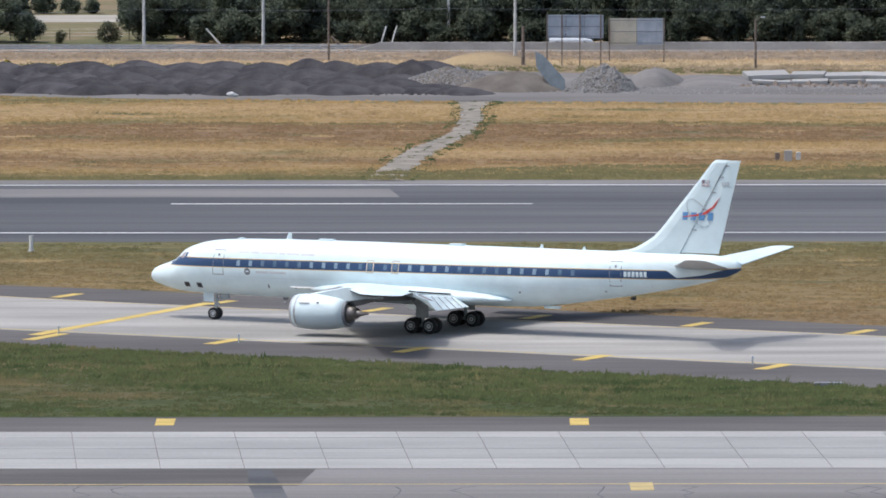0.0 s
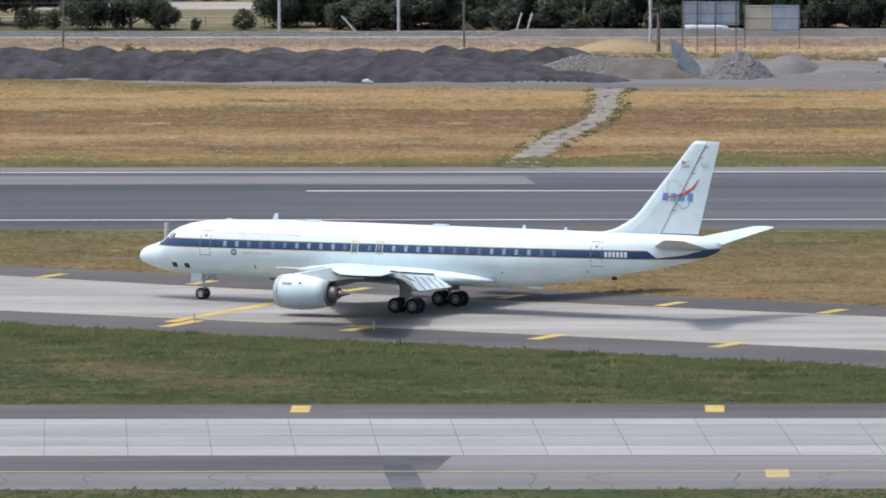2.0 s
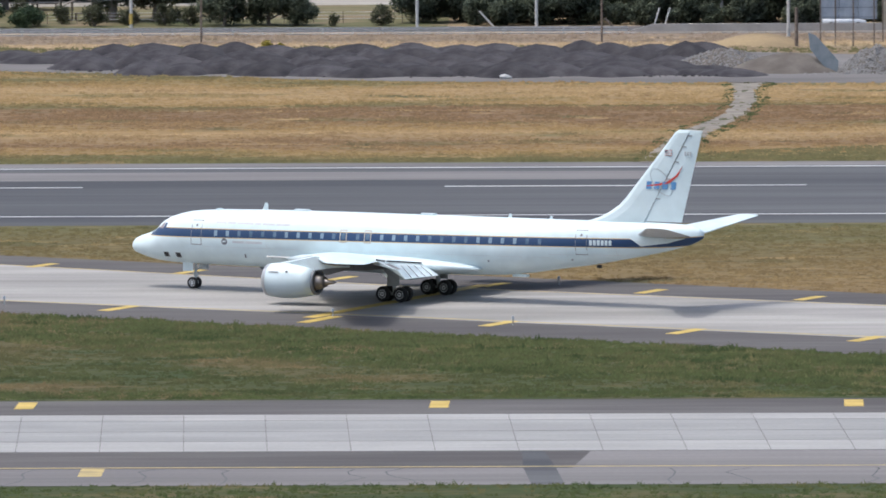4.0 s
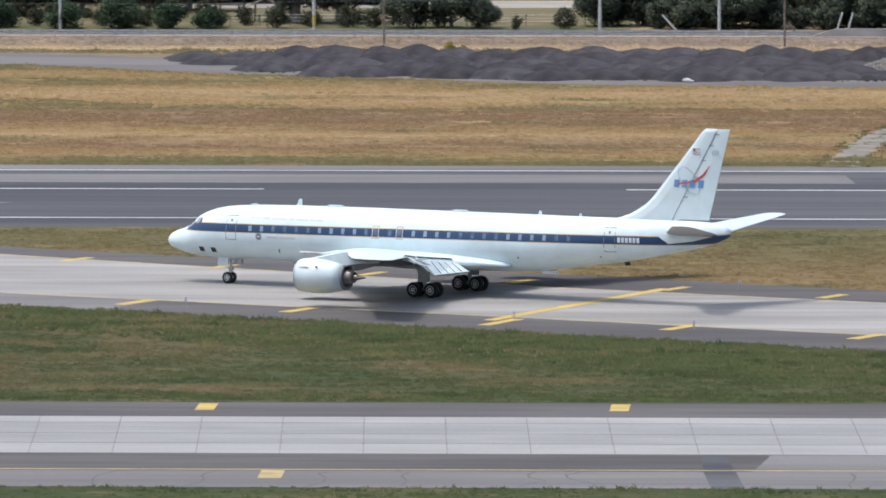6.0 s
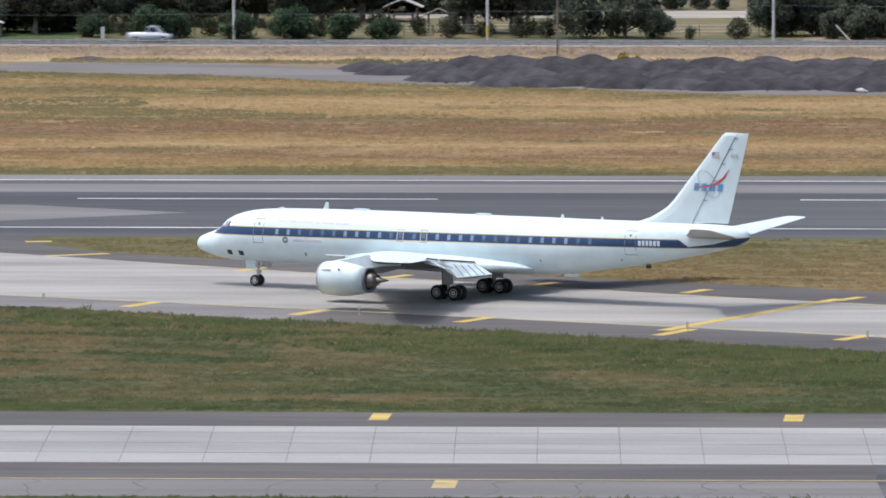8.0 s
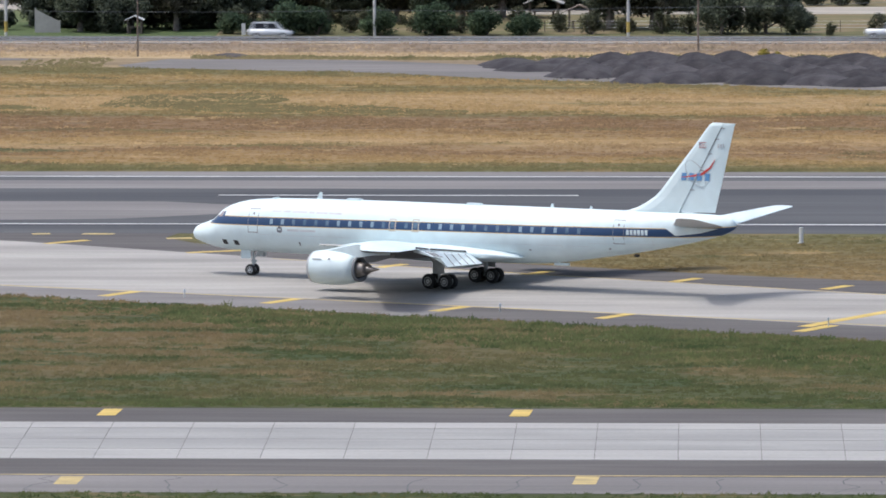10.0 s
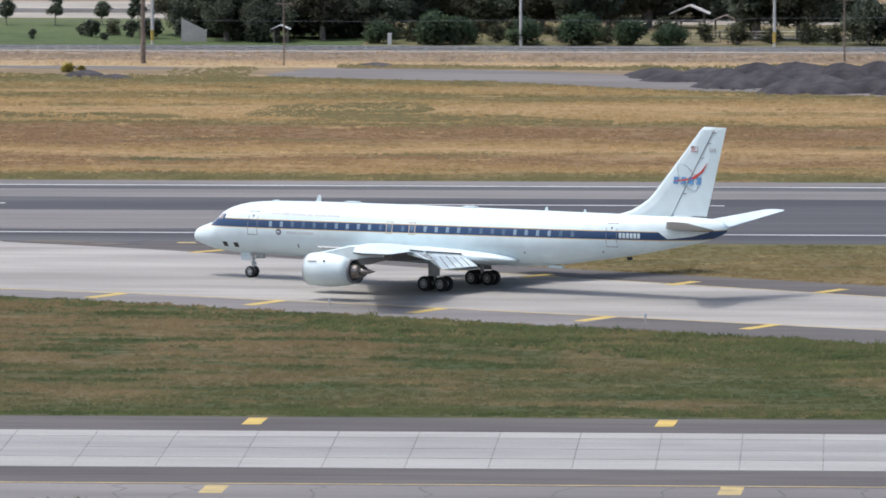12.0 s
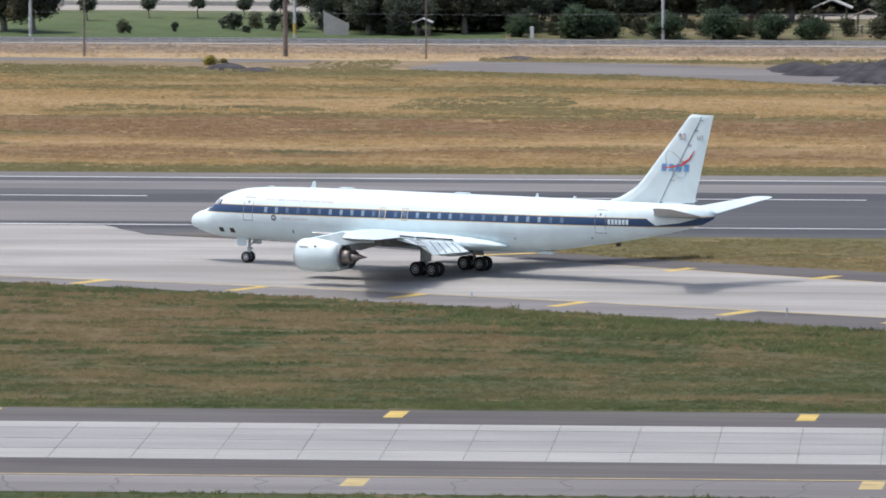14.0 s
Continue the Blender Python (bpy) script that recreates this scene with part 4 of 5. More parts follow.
mark("gravel_road", [(X1, 975), (46, 978.5), (2, 981.8), (-20, 984.8), (-30, 987.6), (-38, 991.8), (-58.8, 1000.8), (-66, 1005.5), (-76, 1012), (-93, 1017.5), (-100, 1019), (-101.5, 1023), (-99, 1029), (-97.4, 1033), (-86, 1032.4), (-77.4, 1031), (-66, 1024.5), (-56, 1012), (-45, 1003), (-20, 996), (46, 991), (X1, 989)], ROADM, "grey gravel service road below the heaps", "road", 0.02)
mark("gravel_strip", [(X0, 1033), (-128, 1032), (-119, 1030.5), (-112, 1031), (-110, 1033), (-118, 1035.5), (-140, 1036.5), (X0, 1037)], ROADM, "grey gravel strip overgrown with grass", "road", 0.018)
mark("yard", [(-66, 1020), (-45, 1001), (-20, 994), (X1, 988), (X1, 1014), (30, 1020), (0, 1032), (-50, 1034)], ROADM, "grey gravel yard under the heaps", "yard", 0.012)
mark("road", [(X0, 1063), (X1, 1063), (X1, 1070.5), (X0, 1070.5)], ASPHALT, "asphalt road behind the barrier", "road", 0.02)
mark("dirt_lane", [(-72, 1109), (-17, 1111), (-17, 1124), (-72, 1121)], LANE, "pale bare dirt lane beyond the rough grass", "lane", 0.03)
mark("dirt_yard", [(X0, 1119), (-140, 1119.5), (-104, 1117), (-100, 1152), (X0, 1152)], LANE, "pale bare dirt yard beyond the lawn", "yard", 0.03)
mark("lawn", [(X0, 1070.7), (-96, 1070.7), (-99, 1150), (X0, 1150)], LAWN, "mown green lawn beyond the road", "lawn", 0.02)
mark("rough_grass", [(-95.8, 1070.7), (-20, 1070.7), (-20, 1150), (-98.8, 1150)], ROUGH, "olive and tan rough grass beyond the road", "grass", 0.02)
for y0, y1 in ((878.9, 883.5), (808.8, 813.6)):
    mark("grass_fringe", [(X0, y0), (X1, y0), (X1, y1), (X0, y1)] if y0 > 850 else [(-60, y0), (X1, y0), (X1, y1), (-75, y1)], OLIVE, "olive grass fringe at the runway edge", "grass", 0.016)
mark("grass_fringe", [(X1, 972), (46, 975.5), (2, 978.8), (-20, 981.8), (-30, 984.6), (-38, 988.4), (-58.8, 997.6), (-66, 1002.5), (-66, 1005.5), (-58.8, 1000.8), (-38, 991.8), (-30, 987.6), (-20, 984.8), (2, 981.8), (46, 978.5), (X1, 975)], OLIVE, "olive grass fringe along the gravel road", "grass", 0.016)


# ---- grass ----
def inside(px, py, poly):
    hit = np.zeros(len(px), bool)
    n = len(poly)
    for i in range(n):
        (xa, ya), (xb, yb) = poly[i], poly[(i + 1) % n]
        c = (ya > py) != (yb > py)
        hit ^= c & (px < (xb - xa) * (py - ya) / (yb - ya + 1e-9) + xa)
    return hit


def tris(name, v, mat, per=3, label="", category="", kind="stuff", normals=None):
    """One mesh of loose faces with per corners each."""
    me = bpy.data.meshes.new(name)
    n = len(v)
    me.vertices.add(n)
    me.vertices.foreach_set("co", v.astype(np.float32).ravel())
    me.loops.add(n)
    me.loops.foreach_set("vertex_index", np.arange(n, dtype=np.int32))
    me.polygons.add(n // per)
    me.polygons.foreach_set("loop_start", np.arange(0, n, per, dtype=np.int32))
    me.polygons.foreach_set("loop_total", np.full(n // per, per, dtype=np.int32))
    me.update()
    me.validate()
    if normals is not None:
        me.normals_split_custom_set_from_vertices(normals.astype(np.float32))
    me.materials.append(mat)
    ob = new(name, me)
    if label:
        tagged(ob, label, category, kind=kind)
    return ob


def grass(name, poly, n, mat, h0, h1, label, blades=6, wide=0.1, seed=1, clump=6.0, gaps=()):
    rng = np.random.default_rng(seed)
    xs, ys = [q[0] for q in poly], [q[1] for q in poly]
    # tufts gather in drifts
    m = n * 3
    px, py = rng.uniform(max(min(xs), -152), min(max(xs), 60), m), rng.uniform(min(ys), max(ys), m)
    drift = np.array([noise.noise((a / clump, b / (clump * 0.8), seed)) + 0.6 * noise.noise((a / 2.2, b / 2.2, seed + 9)) for a, b in zip(px, py)])
    ok = inside(px, py, poly) & (rng.uniform(-0.7, 0.7, m) < drift + 0.25)
    for gap in gaps:
        ok &= ~inside(px, py, gap)
    px, py, drift = px[ok][:n], py[ok][:n], drift[ok][:n]
    k = len(px)
    h = rng.uniform(h0, h1, k) * (1 + 0.5 * np.clip(drift, -1, 1)) * np.where(rng.random(k) < 0.05, 1.5, 1)
    v = np.zeros((k, blades, 3, 3))
    nn = np.zeros((k, blades, 3, 3))
    for b in range(blades):
        a = rng.uniform(0, 6.283, k)
        r = rng.uniform(0, 0.3, k)
        bx, by = px + r * np.cos(a), py + r * np.sin(a)
        w = wide * rng.uniform(0.6, 1.3, k)
        hh = h * rng.uniform(0.5, 1.1, k)
        v[:, b, 0] = np.stack([bx - w, by, np.zeros(k) - 0.02], 1)
        v[:, b, 1] = np.stack([bx + w, by + rng.normal(0, 0.04, k), np.zeros(k) - 0.02], 1)
        v[:, b, 2] = np.stack([bx + rng.normal(0, 0.2, k), by + hh * rng.uniform(0.35, 1.1, k), hh], 1)
        tilt = np.stack([rng.normal(0, 0.25, k), rng.normal(-0.3, 0.25, k), np.ones(k)], 1)
        nn[:, b] = (tilt / np.linalg.norm(tilt, axis=1)[:, None])[:, None, :]
    tris(name, v.reshape(-1, 3), mat, 3, label, "grass", normals=nn.reshape(-1, 3))


mark("grass_margin", NEAR_G + [(X0, 788)] + [(x - 2, y - 9) for x, y in NEAR_G[::-1]][1:-1] + [(52, 672.6)], EDGE, "lush green grass margin along the taxiway", "grass", 0.009)
NG = [q for q in NEAR_G]
grass("grass_tufts", [(-152, 671), (63, 672.4)] + NG[1:6], 36000, GREEN, 0.1, 0.28, "long green grass tufts with straw between", seed=2, wide=0.08)
grass("green_tufts", [(64, 674.5), (32.4, 691.6), (-21.7, 721.6), (-94.1, 761.5), (-152, 784), (-152, 772), (-94.1, 751), (-21.7, 711), (32.4, 681), (56, 668)], 16000, EDGE, 0.12, 0.28, "tall green tufts along the taxiway edge", seed=3, wide=0.08)
grass("green_tufts", [(-152, 669.8), (60, 671.6), (60, 676), (-152, 674)], 4200, EDGE, 0.1, 0.24, "green tufts along the taxiway shoulder", seed=4, wide=0.07)
grass("grass_tufts", [(-152, 600), (60, 600), (60, 617), (-152, 617)], 6000, EDGE, 0.1, 0.26, "low green tufts before the taxiway", seed=5, wide=0.06)
grass("grass_tufts", FAR_A[1:7] + [(-70, 800), (-75, 811), (60, 811)], 10000, MID, 0.08, 0.2, "dry grass tufts between taxiway and runway", seed=6, wide=0.12)
grass("grass_tufts", [(-152, 880), (60, 880), (60, 976.5), (2, 981), (-20, 984), (-30, 986.8), (-38, 991), (-58.8, 1000), (-70, 1007), (-100, 1018), (-152, 1026)], 38000, DRY, 0.08, 0.22, "dry golden grass tufts of the field", seed=7, wide=0.16, clump=9, gaps=(L + R[::-1],))
MIDL = [(a * 0.58 + c * 0.42, b) for (a, b), (c, d) in zip(L, R)]
MIDR = [(a * 0.42 + c * 0.58, d) for (a, b), (c, d) in zip(L, R)]
grass("green_tufts", MIDL + MIDR[::-1], 480, EDGE, 0.06, 0.16, "green tufts between the ruts of the track", seed=11, wide=0.12)
grass("green_tufts", [(a - 0.9, b) for a, b in L] + [(a + 0.15, b) for a, b in L[::-1]], 700, EDGE, 0.08, 0.22, "green tufts beside the track", seed=12, wide=0.13)
grass("green_tufts", [(a - 0.15, b) for a, b in R] + [(a + 1.1, b) for a, b in R[::-1]], 800, EDGE, 0.08, 0.22, "green tufts beside the track", seed=13, wide=0.13)
grass("green_tufts", [(-152, 879.8), (56, 879.8), (56, 884), (-152, 884)], 3000, OLIVE, 0.12, 0.28, "olive tufts along the runway edge", seed=8, wide=0.14)
grass("grass_tufts", [(-152, 1037), (-64, 1036), (-20, 1034), (56, 1020), (56, 1057), (-152, 1057)], 5000, VERGE, 0.12, 0.3, "straw-coloured tufts on the verge", seed=9, wide=0.16)


grass("tall_tufts", [(64, 674), (32.4, 690.6), (-21.7, 720.6), (-70, 747), (-70, 735), (-30, 700), (-4, 684), (20, 677)], 13000, EDGE, 0.2, 0.42, "tall lush green grass clumps", seed=21, wide=0.085, clump=4.5)
grass("olive_tufts", [(-110, 1018), (-103, 1014), (-103, 1035), (-112, 1030)], 130, OLIVE, 0.12, 0.3, "olive tufts at the end of the gravel road", seed=22, wide=0.16)
grass("olive_tufts", [(-152, 1024), (-101, 1013), (-76, 1006), (-58, 996), (-38, 987), (-38, 991.2), (-58.8, 1000.2), (-66, 1005), (-76, 1011.5), (-101, 1018.6), (-152, 1028)], 3400, OLIVE, 0.1, 0.28, "olive tufts along the gravel road", seed=23, wide=0.12)
grass("olive_tufts", [(-95, 1033.4), (-62, 1031), (-62, 1035), (-95, 1036.5)], 700, OLIVE, 0.12, 0.34, "olive tufts behind the gravel road", seed=24, wide=0.16)


grass("olive_tufts", [(-98, 962), (-95, 978), (-82, 980), (-80, 970), (-86, 956)], 1500, OLIVE, 0.1, 0.26, "olive patch of taller grass in the dry field", seed=25, wide=0.1)
grass("olive_tufts", [(-88, 955), (-85, 963), (-74, 963), (-62, 955), (-64, 951), (-78, 953)], 1100, OLIVE, 0.1, 0.26, "olive patch of taller grass in the dry field", seed=26, wide=0.1)
grass("olive_tufts", [(-128, 960), (-125, 966), (-108, 964), (-100, 958), (-112, 957)], 800, OLIVE, 0.1, 0.24, "olive patch of taller grass in the dry field", seed=27, wide=0.1)
grass("olive_tufts", [(-6, 886), (46, 886), (46, 894), (20, 897), (5, 890)], 1800, OLIVE, 0.1, 0.26, "olive patch of taller grass near the runway", seed=28, wide=0.1)


# ---- heaps ----
def heap(name, x, y, r, h, mat, label, seed, group="", category="heap", rough=0.12):
    rng = np.random.default_rng(seed)
    v, f = [], []
    rings, seg = 9, 26
    ph = rng.uniform(0, 6.28, 6)
    for i in range(rings + 1):
        s = i / rings
        for j in range(seg):
            a = 2 * math.pi * j / seg
            rr = r * s * (1 + 0.13 * math.sin(2 * a + ph[0]) + 0.08 * math.sin(3 * a + ph[1]) + 0.05 * math.sin(5 * a + ph[2]))
            z = h * (1 - s ** 1.9)
            z += (rough * h * noise.noise((x + rr * math.cos(a) * 1.4, y + rr * math.sin(a) * 1.4, seed)) + rng.normal(0, 0.02 * h)) * (1 - s)
            v.append((rr * math.cos(a), rr * 1.1 * math.sin(a), max(z, 0) - 0.03 * s))
    for i in range(rings):
        for j in range(seg):
            k = (j + 1) % seg
            f.append((i * seg + j, i * seg + k, (i + 1) * seg + k, (i + 1) * seg + j))
    f.append(tuple(range(seg)))
    ob = link(name, v, f, mat, smooth=True)
    ob.location = (x, y, 0.01)
    tagged(ob, label, category, group)
    return ob


def strew(ob, n, s0, s1, mat, seed):
    """Angular stones lying on a heap, joined as one part of it."""
    g = np.random.default_rng(seed)
    me = ob.data
    co = np.array([q.co[:] for q in me.vertices])
    c = np.array([co[list(q.vertices)[:4]].mean(0) for q in me.polygons if len(q.vertices) == 4])
    d = np.array([q.area for q in me.polygons if len(q.vertices) == 4])
    pick = g.choice(len(c), n, p=d / d.sum())
    quad = np.array([co[list(q.vertices)] for q in me.polygons if len(q.vertices) == 4])[pick]
    a, b = g.random((n, 1)), g.random((n, 1))
    p = (quad[:, 0] * (1 - a) + quad[:, 1] * a) * (1 - b) + (quad[:, 3] * (1 - a) + quad[:, 2] * a) * b
    sz = g.uniform(s0, s1, n) * np.where(g.random(n) < 0.12, 1.7, 1)
    base = [p + np.stack([sz * np.cos(a) * g.uniform(0.6, 1.3, n), sz * np.sin(a) * g.uniform(0.6, 1.3, n), np.full(n, -0.06)], 1) for a in (0.3, 1.9, 3.4, 5.0)]
    tip = p + np.stack([g.normal(0, 0.35, n) * sz, g.normal(0, 0.35, n) * sz, sz * g.uniform(0.5, 1.1, n)], 1)
    v = np.stack([np.stack([base[i], base[(i + 1) % 4], tip], 1) for i in range(4)], 1)
    st = tris("rubble", v.reshape(-1, 3), mat, 3, kind="")
    st.parent = ob


rng = random.Random(5)
for row, (ya, xa, xb, hh) in enumerate(((994.3, -40, 11, 1.15), (1000, -48, 12, 1.2), (1007, -54, 12, 1.25), (1015, -59, 10, 1.3), (1023, -62, 9, 1.35))):
    x = xa
    while x < xb:
        w = rng.uniform(2.9, 4.3)
        lift = max(0, -25 - x) * 0.32 if row == 0 else 0
        heap("mound", x + rng.uniform(-0.4, 0.4), ya + lift + rng.uniform(-1.5, 1.5), w, hh * rng.uniform(0.75, 1.1) * (0.75 if x < -55 else 1) * (0.5 if row < 2 and x > 3 else 1), GRAVEL_D, "dark grey tipped gravel heap among others", row * 100 + int(x + 70), "dark gravel heaps")
        x += w * rng.uniform(1.0, 1.3)
heap("mound", 4.6, 1012, 3.6, 2.0, GRAVEL_D, "tall dark grey gravel heap among others", 901, "dark gravel heaps")
strew(heap("rubble_mound", 8.4, 1003, 4.6, 1.75, EARTH, "pale grey rubble on the end of the heaps", 902, rough=0.35), 1800, 0.06, 0.17, GRAVEL_L, 41)
heap("soil_mound", 14.6, 999, 5.2, 1.7, EARTH, "grey-brown soil heap beside the chute", 903)
heap("soil_mound", 12.2, 1040, 4.4, 1.1, SOIL, "ochre soil heap on the verge", 904)
strew(heap("stone_mound", 22.9, 997, 3.7, 2.25, EARTH, "pale grey broken stone heap", 905, rough=0.3), 3200, 0.06, 0.17, GRAVEL_L, 42)
heap("stone_mound", 28.2, 1006, 3.4, 1.6, ROADM, "grey crushed stone heap, low and broad", 906)
heap("stone_mound", 33.5, 1008, 5.6, 0.8, ROADM, "grey levelled stone heap", 907)
heap("mound", -119, 1020, 2.4, 0.6, GRAVEL_D, "small dark gravel heap by the road", 908)
heap("mound", -115.8, 1017, 2.0, 0.38, GRAVEL_D, "small dark gravel heap by the road", 909)
heap("mound", -91.5, 1037, 2.2, 0.35, GRAVEL_D, "low dark gravel heap by the road", 910)


def rocks(name, poly, n, s0, s1, mat, label, seed):
    """Loose broken stones, four-sided and uneven, joined."""
    g = np.random.default_rng(seed)
    xs, ys = [q[0] for q in poly], [q[1] for q in poly]
    px, py = g.uniform(min(xs), max(xs), n * 3), g.uniform(min(ys), max(ys), n * 3)
    ok = inside(px, py, poly)
    px, py = px[ok][:n], py[ok][:n]
    k = len(px)
    sz = g.uniform(s0, s1, k) * np.where(g.random(k) < 0.1, 1.8, 1)
    c = [np.stack([px + sz * np.cos(a) * g.uniform(0.7, 1.3, k), py + sz * np.sin(a) * g.uniform(0.7, 1.3, k), np.full(k, -0.02)], 1) for a in (0.3, 1.9, 3.4, 5.0)]
    tip = np.stack([px + g.normal(0, 0.2, k) * sz, py + g.normal(0, 0.2, k) * sz, sz * g.uniform(0.6, 1.2, k)], 1)
    v = np.stack([np.stack([c[i], c[(i + 1) % 4], tip], 1) for i in range(4)], 1)
    tris(name, v.reshape(-1, 3), mat, 3, label, "stones")


rocks("loose_stone", [(16, 992), (52, 989), (52, 1003), (30, 1005), (16, 1004)], 520, 0.06, 0.17, GRAVEL_L, "loose pale stones strewn over the yard", 31)
rocks("loose_stone", [(19.6, 993), (26.3, 993), (25.2, 997), (20.6, 997)], 420, 0.1, 0.24, GRAVEL_L, "broken stones at the foot of the heap", 32)
rocks("loose_clod", [(-58, 1003), (-30, 990.5), (12, 990), (12, 993), (-28, 994), (-56, 1008)], 420, 0.08, 0.22, GRAVEL_D, "dark clods rolled from the gravel heaps", 33)
rocks("loose_clod", [(30, 1003), (52, 1001), (52, 1006), (31, 1008)], 160, 0.12, 0.3, POLE_D, "dark earth clods before the slab stack", 34)
grass("grass_tufts", [(-66, 1030), (-20, 1030), (20, 1026), (52, 1018), (52, 1024), (20, 1032), (-20, 1037), (-66, 1037)], 1600, MID, 0.12, 0.35, "dry tufts behind the heaps", seed=14, wide=0.15)


def slab_stack():
    """Broken concrete slabs, stacked low."""
    r = random.Random(8)
    for i in range(9):
        bm = bmesh.new()
        w, d, h = r.uniform(3.2, 5), r.uniform(3.5, 6), r.uniform(0.3, 0.45)
        box(bm, -w / 2, w / 2, -d / 2, d / 2, 0, h, bevel=0.05)
        ob = part("concrete_block", bm, SLAB_E)
        x = 39.5 + (i % 5) * 3.6
        ob.matrix_basis = pose(x + r.uniform(-0.4, 0.4), 1008.5 + (i // 5) * 2.5 + r.uniform(-0.5, 0.5), 0.01 if i < 5 else 0.42, r.uniform(-2, 2), r.uniform(-2, 2), r.uniform(-8, 8))
        tagged(ob, "pale broken concrete slab in a low stack", "concrete block", "stacked slabs")


slab_stack()


def lie(x, y):
    """Height of the heaps' surface at a place, or of the ground."""
    top = 0.02
    for ob in scene.objects:
        if ob.name.startswith("mound") and (ob.location.x - x) ** 2 + (ob.location.y - y) ** 2 < 36:
            near = min(ob.data.vertices, key=lambda q: (q.co.x + ob.location.x - x) ** 2 + (q.co.y + ob.location.y - y) ** 2)
            if (near.co.x + ob.location.x - x) ** 2 + (near.co.y + ob.location.y - y) ** 2 < 0.4:
                top = max(top, near.co.z - 0.03)
    return top


def debris(x, y, s, seed):
    bm = bmesh.new()
    bmesh.ops.create_icosphere(bm, subdivisions=3, radius=s)
    for v in bm.verts:
        v.co += v.co * 0.7 * noise.noise(v.co * 2.4 / s + Vector((seed, 0, 0)))
        v.co = Vector((v.co.x * 1.1 - v.co.z * 0.5, v.co.y * 0.6, max(v.co.z * 0.55 + 0.4 * s, 0)))
    tagged(part("rubbish_bag", bm, LINE_W), "torn white bag lying on the gravel", "rubbish").location = (x, y, lie(x, y))


debris(-12.85, 988.6, 0.42, 1)
debris(0.4, 997.2, 0.32, 4)


# ---- hoardings, chute, poles, barrier ----
def hoarding(x0, x1, y, zb, zt, legs, mats, label):
    top = new("hoarding")
    tagged(top, label, "hoarding")
    top.location = (x0, y, 0)
    w = x1 - x0
    n = len(mats)
    for i, m in enumerate(mats):
        bm = bmesh.new()
        a, b = w * i / n, w * (i + 1) / n
        box(bm, a + 0.02, b - 0.02, -0.04, 0.0, zb, zt)
        k = 5
        for j in range(k):
            tube(bm, (a + (b - a) * (j + 0.5) / k, -0.045, zb), (a + (b - a) * (j + 0.5) / k, -0.045, zt), 0.02, seg=5)
        part("panel", bm, m, top, "corrugated metal sheet")
    for x in legs:
        bm = bmesh.new()
        box(bm, x - x0 - 0.06, x - x0 + 0.06, -0.2, -0.08, -0.1, zt + 0.06)
        part("post", bm, POLE_D, top, "dark timber post")
    for z in (zb + 0.2, (zb + zt) / 2, zt - 0.2):
        bm = bmesh.new()
        box(bm, 0, w, 0.143, 0.2, z - 0.05, z + 0.05)
        part("rail", bm, POLE_D, top)
        bm = bmesh.new()
        box(bm, 0, w, -0.0785, -0.068, z - 0.025, z + 0.025)
        part("batten", bm, INK, top)


hoarding(18.2, 23.9, 1036, 2.75, 5.1, (18.2, 19.7, 21.5, 23.6), (PANEL_B, PANEL_B, PANEL_B), "blue-grey sheet hoarding on tall dark posts")
hoarding(24.5, 30.2, 1041, 1.75, 4.45, (24.6, 30.1), (PANEL_Y, PANEL_B), "cream and blue-grey sheet hoarding on posts")


def chute():
    top = new("chute")
    tagged(top, "blue-grey steel chute leaning beside the stone heap", "chute")
    top.matrix_basis = pose(18.6, 996, 0, 0, 0, 0)
    edge = [(-2.25, 3.8), (-1.5, 3.5), (0.65, 1.1), (0.6, -0.1), (-0.2, -0.1), (-2.1, 2.2)]
    v = [(x, z * 0.3, z) for x, z in edge] + [(x, z * 0.3 + 0.14, z) for x, z in edge]
    f = [tuple(range(6)), tuple(range(11, 5, -1))] + [(i, (i + 1) % 6, 6 + (i + 1) % 6, 6 + i) for i in range(6)]
    link("plate", v, f, CHUTE, top)
    bm = bmesh.new()
    tube(bm, (-1.6, 1.05, 3.2), (-1.3, 2.4, -0.1), 0.09)
    part("prop", bm, POLE_D, top)


chute()


def pole(x, y, h, r, mat, label, kind=0, name="pole"):
    top = new(name)
    tagged(top, label, "pole", "poles along the road")
    top.location = (x, y, 0)
    bm = bmesh.new()
    tube(bm, (0, 0, -0.2), (0, 0, h), r, r * 0.75, 12)
    part("shaft", bm, mat, top)
    if kind == 1:
        bm = bmesh.new()
        tube(bm, (0, 0, 0.4), (0, 0, 1.5), r * 1.08, r * 1.06, 12)
        part("band", bm, LINE_Y, top, "yellow painted band")
    if kind == 2:
        bm = bmesh.new()
        box(bm, -0.9, 0.9, -0.06, 0.06, h - 0.5, h - 0.36)
        part("crossarm", bm, mat, top)
    if kind == 3:
        bm = bmesh.new()
        tube(bm, (0, 0, h - 0.1), (0.7, 0, h + 0.15), 0.05)
        part("arm", bm, mat, top)
        bm = bmesh.new()
        box(bm, 0.5, 1.0, -0.1, 0.1, h + 0.08, h + 0.2, bevel=0.03)
        part("lamp_head", bm, GALV, top)


for x, y, k in ((-23.1, 1070.8, 0), (-10.7, 1071.3, 0), (-52.9, 1071.4, 1), (-79.4, 1071.6, 0), (-118.1, 1072, 1), (8.6, 1076, 1), (15.2, 1051, 0), (-146, 1072, 0)):
    pole(x, y, 9.0, 0.17, POLE_P, "pale concrete pole beside the road" if k == 0 else "pale concrete pole with a yellow band", k)
